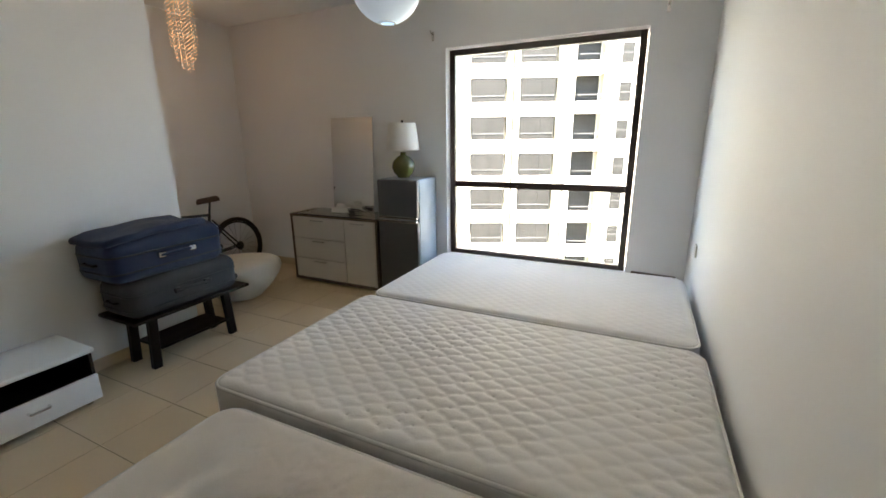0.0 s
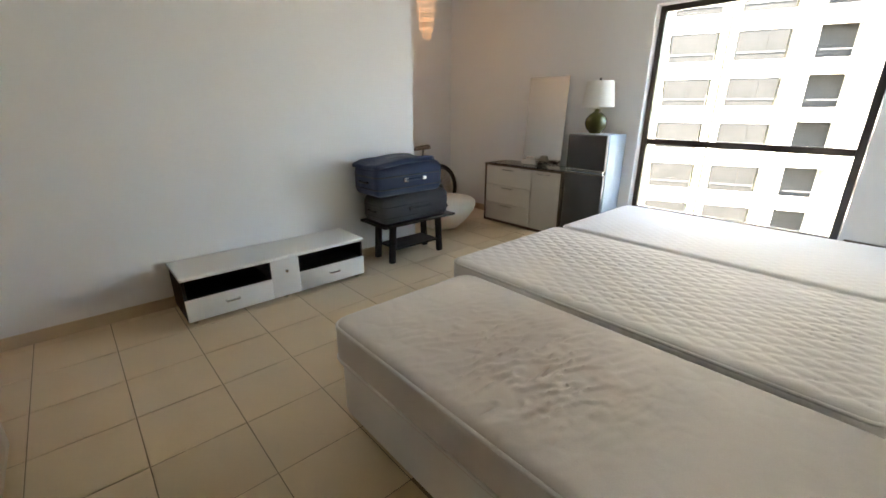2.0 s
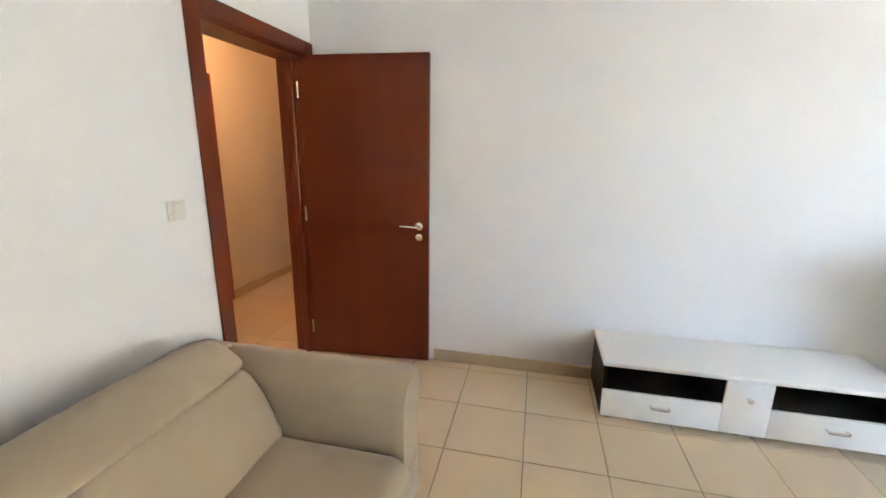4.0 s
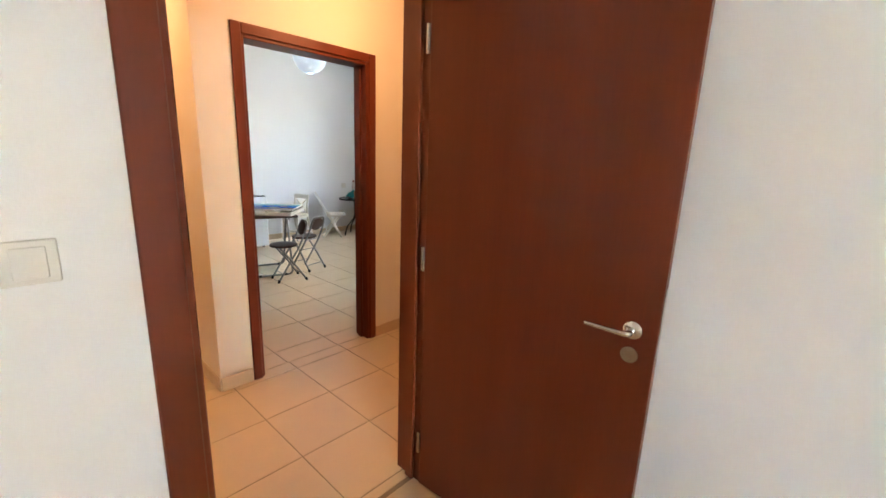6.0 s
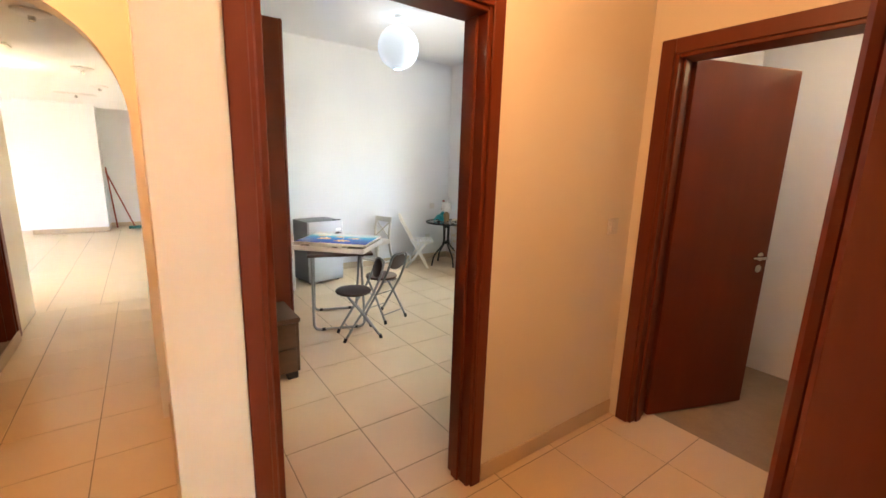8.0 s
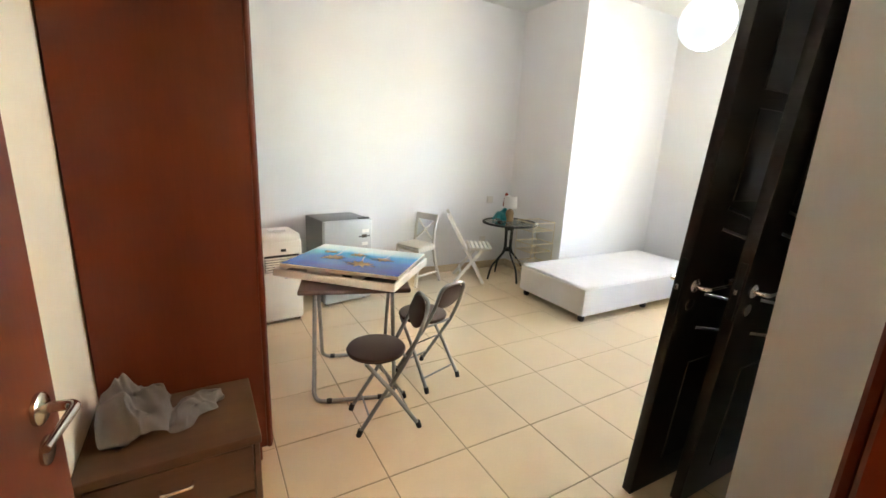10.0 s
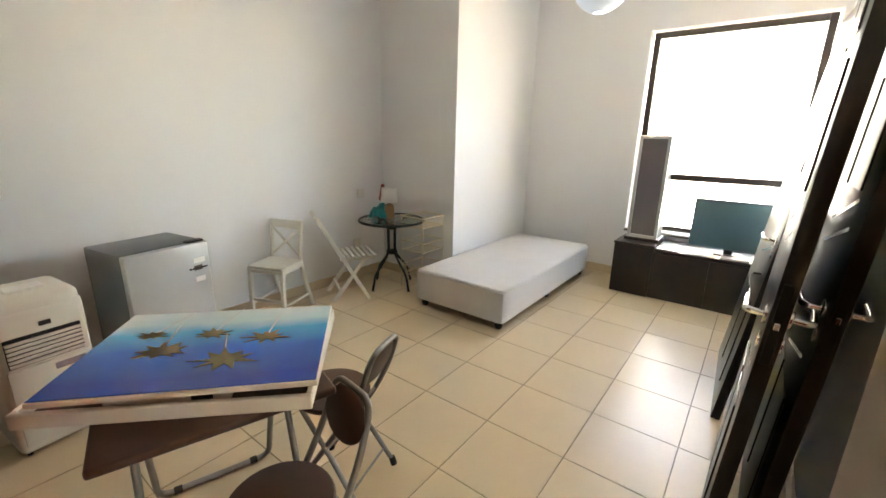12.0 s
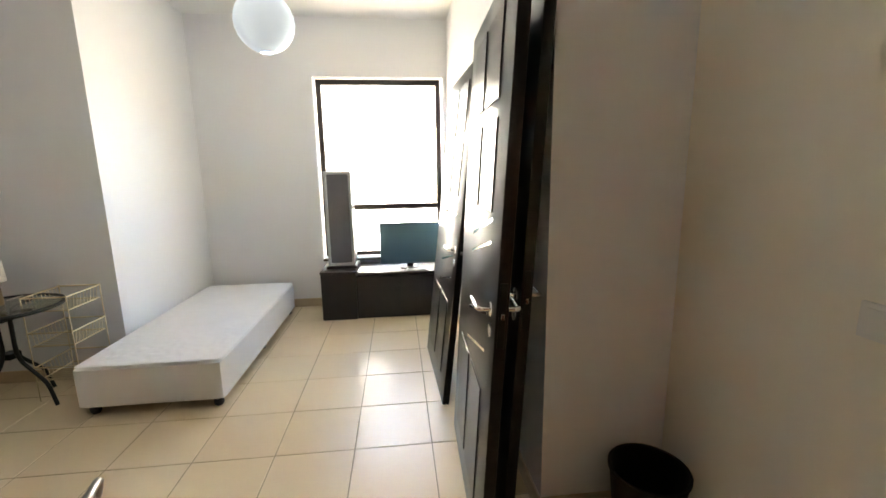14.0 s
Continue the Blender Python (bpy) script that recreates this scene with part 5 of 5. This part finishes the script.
part("cable", tube(bend([(0.05, 0.0, 0.03), (-0.09, 0.0, 0.03), (-0.12, -0.02, -0.06), (-0.06, -0.04, -0.12), (-0.03, -0.02, -0.05)], 0.05), 0.003, 6), WHITEPL, cb)
GILT = mat("pale gilt wire", (0.72, 0.62, 0.42), 0.4, metal=0.6, vary=0.1, bump=0.0)
crate = thing("wire_basket_stand", T(-4.315, -4.70), "tiered pale gold wire basket stand beside the wall", "basket stand")
for x in (-0.15, 0.15):
    for y in (-0.13, 0.13):
        part("post", tube([(x, y, 0), (x, y, 0.70)], 0.0035, 6), GILT, crate)
for k in range(3):
    z = 0.14 + k * 0.23
    tier = part("basket", tube([(-0.15, -0.13, z + 0.09), (0.15, -0.13, z + 0.09), (0.15, 0.13, z + 0.09), (-0.15, 0.13, z + 0.09)], 0.0045, 8, closed=True), GILT, crate)
    part("floor_rim", tube([(-0.14, -0.12, z), (0.14, -0.12, z), (0.14, 0.12, z), (-0.14, 0.12, z)], 0.004, 6, closed=True), GILT, tier)
    for i in range(9):
        x = -0.12 + 0.03 * i
        part("wire", tube([(x, -0.13, z + 0.09), (x, -0.12, z), (x, 0.12, z), (x, 0.13, z + 0.09)], 0.002, 5), GILT, tier)
plate("wall_socket", T(-4.16, -5.37, 0.845, 180), 0.086, 0.086, "white socket plate above the table", "socket")
plate("wall_socket", T(-4.09, -5.37, 0.36, 180), 0.086, 0.086, "white socket plate low behind the table", "socket")
plate("light_switch", T(-2.20, -1.42, 1.07), 0.086, 0.086, "square white light switch near the doorway")

bed = thing("bed_base", T(-5.755, -4.432), "white fabric divan bed base without mattress", "bed base")
part("base", pad(1.84, 0.84, 0.252, 0.018, 0.03, 0.04), DIVAN, bed, "plain white side fabric", 40).location.z = 0.068
cover = pad(1.828, 0.828, 0.006, 0.005, 0.03, 0.014, lambda x, y: 0.0035 * noise.noise((x * 22, y * 22, 2.0)) + 0.002 * noise.noise((x * 50, y * 46, 6.0)))
part("top_cover", cover, MATTRESS, bed, "white patterned top fabric", 40).location = (0.006, 0.006, 0.3185)
for x in (0.07, 0.92, 1.78):
    for y in (0.06, 0.78):
        part("foot", lathe([(0, 0), (0.022, 0), (0.03, 0.015), (0.03, 0.070), (0, 0.070)], 14), BLACK, bed, "", 40).location = (x, y, 0)


def tv_cabinet(m):
    """Local x along the front from its left end, y into the wall."""
    t = thing("tv_cabinet", m, "dark espresso low cabinet under the window", "cabinet")
    part("side_unit", rbox(0, 0, 0, 0.335, 0.49, 0.468, 0.004, 2), ESPRESSO, t, "", 40)
    part("side_top", rbox(-0.006, -0.01, 0.4685, 0.345, 0.495, 0.49, 0.004, 2), ESPRESSO, t)
    part("low_unit", rbox(0.336, 0.02, 0, 1.24, 0.49, 0.425, 0.004, 2), ESPRESSO, t, "", 40)
    part("low_top", rbox(0.346, -0.006, 0.445, 1.24, 0.495, 0.465, 0.004, 1), ESPRESSO, t)
    part("divider", rbox(0.76, 0.004, 0.02, 0.775, 0.02, 0.445, 0.002, 1), ESPRESSO, t)
    # Solid black filler for the shade between the low unit and its top.
    part("low_gap_shade", rbox(0.35, 0.05, 0.425, 1.23, 0.49, 0.445, 0.001, 1), BLACK, t)
    return t


tv_cabinet(T(-5.417, -3.255, 0, 90))
sh = thing("glass_cabinet", T(-5.56, -3.19, 0.4905, 90), "narrow dark display cabinet with glazed door", "cabinet")
pieces("body_panel", (rbox(0, 0.01, 0.03, 0.02, 0.22, 0.953, 0.002, 1), rbox(0.24, 0.01, 0.03, 0.26, 0.22, 0.953, 0.002, 1), rbox(0.02, 0.01, 0.03, 0.24, 0.22, 0.05, 0.002, 1), rbox(0.02, 0.01, 0.933, 0.24, 0.22, 0.953, 0.002, 1), rbox(0.02, 0.21, 0.05, 0.24, 0.22, 0.933, 0.002, 1)), ESPRESSO, sh)
part("plinth", rbox(-0.02, -0.02, 0, 0.28, 0.23, 0.03, 0.004, 1), ESPRESSO, sh)
pieces("door_frame", (rbox(0, -0.012, 0.03, 0.028, 0.008, 0.958, 0.003, 1), rbox(0.232, -0.012, 0.03, 0.26, 0.008, 0.958, 0.003, 1), rbox(0.028, -0.012, 0.03, 0.232, 0.008, 0.06, 0.003, 1), rbox(0.028, -0.012, 0.928, 0.232, 0.008, 0.958, 0.003, 1)), LIGHTSILVER, sh, "pale grey door frame")
part("door_glass", rbox(0.028, -0.004, 0.06, 0.232, 0.0, 0.928, 0.0005, 1), mat("smoked cabinet glass", (0.15, 0.14, 0.15), 0.2, rough_vary=0.03, vary=0.05, bump=0.0), sh, "smoky grey glass")
part("shelf", rbox(0.02, 0.03, 0.44, 0.24, 0.21, 0.452, 0.001, 1), ESPRESSO, sh)
tv = thing("television", T(-5.60, -2.68, 0.4655, 90), "flat blue-grey television screen on the dark cabinet", "television")
part("screen", rbox(0, 0, 0.055, 0.66, 0.03, 0.455, 0.006, 2), SCREEN, tv, "blue-grey screen", 40)
pieces("bezel", (rbox(-0.008, -0.004, 0.047, 0.668, 0.034, 0.056, 0.002, 1), rbox(-0.008, -0.004, 0.454, 0.668, 0.034, 0.463, 0.002, 1)), SCREEN, tv)
part("stand", rbox(0.20, -0.05, 0, 0.40, 0.09, 0.01, 0.003, 1), BLACK, tv)
part("neck", rbox(0.27, 0.01, 0.01, 0.33, 0.03, 0.055, 0.003, 1), BLACK, tv)
for y0, y1 in ((-2.90, -2.69), (-2.42, -2.20)):
    bx = thing("white_booklet", T(-5.54, y0, 0.4655), "thin white booklet lying on the dark cabinet", "booklet")
    part("booklet", rbox(0, 0, 0, 0.10, y1 - y0 - 0.03, 0.008, 0.001, 1), WHITE, bx)


def panel_door(m, label):
    """A detached door leaf, local x from its latch edge, standing on its bottom edge."""
    t = thing("panel_door", m, label, "door", "leaning black doors")
    W, Z, h = 0.88, 2.05, 0.021
    part("leaf", rbox(0, -h, 0, W, h, Z, 0.004, 2), EBONY, t, "", 40)
    for s in (-1, 1):
        y0, y1 = sorted((s * h, s * (h + 0.006)))
        for x0, x1 in ((0.16, 0.42), (0.47, 0.73)):
            for z0, z1 in ((0.14, 0.62), (1.28, 1.60), (1.66, 1.96)):
                part("raised_panel", rbox(x0, y0, z0, x1, y1, z1, 0.005, 2), EBONY, t)
        for z in (0.72, 0.86, 1.12, 1.20):
            part("inlay", rbox(0.14, min(s * h, s * (h + 0.002)), z, 0.56, max(s * h, s * (h + 0.002)), z + 0.012, 0.0005, 1, m=Matrix.Translation((0.35, 0, z)) @ Matrix.Rotation(radians(14), 4, "Y") @ Matrix.Translation((-0.35, 0, -z))), CHROME, t, "chrome inlay strip")
    for s in (1, -1):
        lever(t, Matrix.Translation((0.06, -s * (h + 0.001), 0.965)) @ Matrix.Rotation(0 if s == 1 else radians(180), 4, "Z"), -s, CHROME)
    part("latch_plate", rbox(-0.003, -0.012, 0.85, 0.0005, 0.012, 1.07, 0.001, 1), DARKMETAL, t, "dull steel latch plate")
    part("latch", rbox(-0.012, -0.006, 0.95, -0.002, 0.006, 0.97, 0.002, 1), STEEL, t)
    return t


panel_door(T(-2.68, -2.222, 0, 178, 3.4), "black panelled door leaf leaning in front of another")
panel_door(T(-2.828, -2.095, 0, 179, 3.4), "black panelled door leaf leaning against the wall corner")
panel_door(T(-3.77, -2.235, 0, 182, 6.4), "black panelled door leaf leaning against the wall towards the window")

wb = thing("waste_bin", T(-2.70, -1.60), "round black plastic waste bin in the corner", "bin")
part("bucket", lathe([(0, 0), (0.10, 0), (0.105, 0.01), (0.135, 0.32), (0.142, 0.325), (0.142, 0.335), (0.132, 0.335), (0.10, 0.015), (0, 0.012)], 32), BLACK, wb, "", 40)

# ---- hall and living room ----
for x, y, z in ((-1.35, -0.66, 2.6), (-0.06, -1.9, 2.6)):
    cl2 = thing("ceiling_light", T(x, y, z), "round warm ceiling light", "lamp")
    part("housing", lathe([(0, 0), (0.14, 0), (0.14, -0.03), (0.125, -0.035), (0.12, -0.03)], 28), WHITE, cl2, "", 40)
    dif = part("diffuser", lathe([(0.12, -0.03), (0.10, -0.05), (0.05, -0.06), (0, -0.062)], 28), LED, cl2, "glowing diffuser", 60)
for x, y in ((-0.03, -3.9), (-0.1, -6.0), (0.55, -5.2), (-0.15, -7.4), (0.2, -8.6)):
    v = thing("ceiling_vent", T(x, y, 2.36), "small round white ceiling fitting", "vent")
    part("frame", lathe([(0, 0), (0.10, 0), (0.10, -0.012), (0.06, -0.03), (0, -0.032)], 24) if y > -5 or x < 0 else rbox(-0.25, -0.08, -0.02, 0.25, 0.08, 0, 0.004, 1), WHITE, v, "", 40)
    part("core", lathe([(0, -0.02), (0.02, -0.03), (0.018, -0.06), (0, -0.065)], 12), STEEL, v, "", 40)
mop = thing("mop", T(0.02, -10.62, 0), "mop and broom leaning in the corner", "mop")
part("pole", tube([(-0.30, 0.10, 0.05), (0.07, -0.05, 1.15)], 0.013, 8), RED, mop, "red pole")
part("pole", tube([(-0.02, 0.06, 0.02), (0.06, -0.06, 1.22)], 0.013, 8), RED, mop, "red pole")
part("mop_head", rbox(-0.42, 0.03, 0, -0.20, 0.16, 0.05, 0.02, 3), mat("teal mop head", (0.03, 0.14, 0.13), 0.9), mop, "teal mop head")
plate("wall_socket", T(-0.45, -10.9, 0.40, 180), 0.086, 0.086, "white socket plate on the far wall", "socket")
ac = thing("air_grille", T(-1.25, -8.4, 2.15, 90), "dark wall air grille near the ceiling", "grille")
part("grille", rbox(-0.25, -0.015, -0.10, 0.25, 0, 0.10, 0.004, 1), DARKTRIM, ac)

# ---- outside ----
g = bmesh.new()
bmesh.ops.create_grid(g, x_segments=4, y_segments=4, size=3000, matrix=Matrix.Translation((0, 0, -45)))
setting("ground", g, GROUND, "sandy city ground far below", "ground")


def apartment_block(m, u0, u1, z0, z1, columns, label, face=None, glazing=None):
    """A facade along local x facing local -y: piers, recessed glazing, balconies, small windows."""
    t = thing("apartment_building", m, label, "building")
    storey = 3.0
    face, glazing = face or FACADE, glazing or FARGLASS
    rows = [z0 + storey * k for k in range(int((z1 - z0) / storey))]
    part("wall", rbox(u0, 0.6, z0 - 12, u1, 14, z1 + 2, 0.02, 1), face, t)
    part("parapet", rbox(u0 - 0.3, 0.3, z1 + 2, u1 + 0.3, 14.3, z1 + 3, 0.02, 1), face, t)
    shared = {}
    def piece(key, name, bm_fn, material, parent, loc, label2=""):
        if key not in shared:
            ob = part(name, bm_fn(), material, parent, label2)
            shared[key] = ob.data
        else:
            ob = new(name, shared[key])
            ob.parent = parent
        ob.location = loc
        return ob
    for kind, c, w in columns:
        if kind in ("wide", "balcony"):
            part("pier", rbox(c - w / 2 - 0.55, -0.5, z0 - 12, c - w / 2 - 0.12, 0.6, z1 + 2, 0.02, 1), face, t)
            part("pier", rbox(c + w / 2 + 0.12, -0.5, z0 - 12, c + w / 2 + 0.5, 0.6, z1 + 2, 0.02, 1), FACADE_TRIM, t)
        for z in rows:
            h = 2.0 if kind == "wide" else (2.2 if kind == "balcony" else 1.5)
            zz = z + (0.95 if kind != "small" else 1.1)
            win = piece((kind, "w", w), "window", lambda: rbox(-w / 2, 0.0, 0, w / 2, 0.05, h, 0.005, 1), glazing, t, (c, -0.08 if kind == "wide" else 0.56, zz))
            if kind == "wide":
                piece((kind, "sp", w), "spandrel", lambda: rbox(-w / 2 - 0.12, 0, 0, w / 2 + 0.12, 0.6, 1.15, 0.02, 1), face, t, (c, -0.15, zz + h + 0.02))
                piece((kind, "r", w), "rail", lambda: rbox(-w / 2, -0.02, 0, w / 2, 0.02, 0.07, 0.005, 1), RAIL, win, (0, -0.05, 0.62))
                piece((kind, "m", w), "mullion", lambda: rbox(-0.04, -0.04, 0, 0.04, 0.0, h, 0.005, 1), glazing, win, (w * 0.12, 0, 0))
            elif kind == "balcony":
                b = piece((kind, "b", w), "balcony", lambda: rbox(-w / 2 - 0.1, -0.9, -0.35, w / 2 + 0.1, 0.0, 0.55, 0.02, 1), face, t, (c, 0.0, zz - 0.45))
                piece((kind, "r", w), "rail", lambda: rbox(-w / 2, -0.02, 0, w / 2, 0.02, 0.06, 0.005, 1), RAIL, b, (0, -0.85, 1.0))
            else:
                piece((kind, "f", w), "frame", lambda: rbox(-w / 2, -0.03, 0.70, w / 2, 0.0, 0.76, 0.003, 1), RAIL, win, (0, 0, 0))
    return t


apartment_block(T(-6.0, 38.3, 2.5, 22), -22, 24, -26, 22,
                (("wide", -17.2, 2.9), ("wide", -12.9, 2.9), ("small", -9.3, 1.0), ("wide", -4.05, 2.8), ("wide", 0.0, 2.8), ("balcony", 4.0, 2.0), ("small", 7.2, 0.95), ("wide", 12.2, 2.9), ("wide", 16.5, 2.9), ("small", 20.5, 1.0)),
                "cream apartment building with balconies seen through the window")
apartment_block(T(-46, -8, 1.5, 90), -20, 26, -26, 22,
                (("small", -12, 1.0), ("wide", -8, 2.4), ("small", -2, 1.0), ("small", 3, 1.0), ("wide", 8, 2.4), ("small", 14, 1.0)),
                "pale sunlit building beyond the second window", PALEFACADE, GLAREGLASS)

# ---- floor tiles ----
def tiles(x0, y0, x1, y1, ox, oy, size=0.40, holes=()):
    """Square tiles cut to a rectangle, each a piece of the floor."""
    meshes = {}
    gap = 0.0022
    i0, i1 = math.floor((x0 - ox) / size), math.ceil((x1 - ox) / size)
    j0, j1 = math.floor((y0 - oy) / size), math.ceil((y1 - oy) / size)
    for i in range(i0, i1):
        for j in range(j0, j1):
            a, b = max(x0, ox + i * size), min(x1, ox + (i + 1) * size)
            c, d = max(y0, oy + j * size), min(y1, oy + (j + 1) * size)
            if b - a < 0.02 or d - c < 0.02 or any(h[0] <= (a + b) / 2 <= h[2] and h[1] <= (c + d) / 2 <= h[3] for h in holes):
                continue
            key = (round(b - a, 3), round(d - c, 3))
            if key not in meshes:
                bm = rbox(-key[0] / 2 + gap, -key[1] / 2 + gap, -0.008, key[0] / 2 - gap, key[1] / 2 - gap, 0.0, 0.0015, 1)
                me = bpy.data.meshes.new("tile")
                bm.to_mesh(me)
                bm.free()
                me.materials.append(TILE)
                meshes[key] = me
            t = new("tile", meshes[key])
            t.parent = floor
            t.location = ((a + b) / 2, (c + d) / 2, 0.0)
            t.rotation_euler = (random.uniform(-0.0012, 0.0012), random.uniform(-0.0012, 0.0012), 0)


tiles(XL, 0.03, XR, YW, 0.297, 1.65, holes=((1.3, 2.6, 3.0, 5.6),))
tiles(-2.35, 4.44, XL, YW, 0.297, 1.65)
tiles(-2.97, -1.34, 0.42, 0.03, -0.197, -0.823)
tiles(-0.53, -5.2, 0.42, -1.34, -0.197, -0.823)
tiles(-5.93, -5.37, -0.79, -1.34, -3.82, -2.755, size=0.405, holes=((-5.93, -5.37, -4.47, -4.457), (-5.93, -1.94, -2.885, -1.34)))
far = bmesh.new()
for i in range(14):
    for j in range(15):
        box(far, -1.25 + 0.4 * i + 0.002, -5.2 - 0.4 * j - 0.398, -0.008, -1.25 + 0.4 * i + 0.398, -5.2 - 0.4 * j - 0.002, 0.0)
tagged(part("far_tiles", far, TILE, floor), kind="stuff")
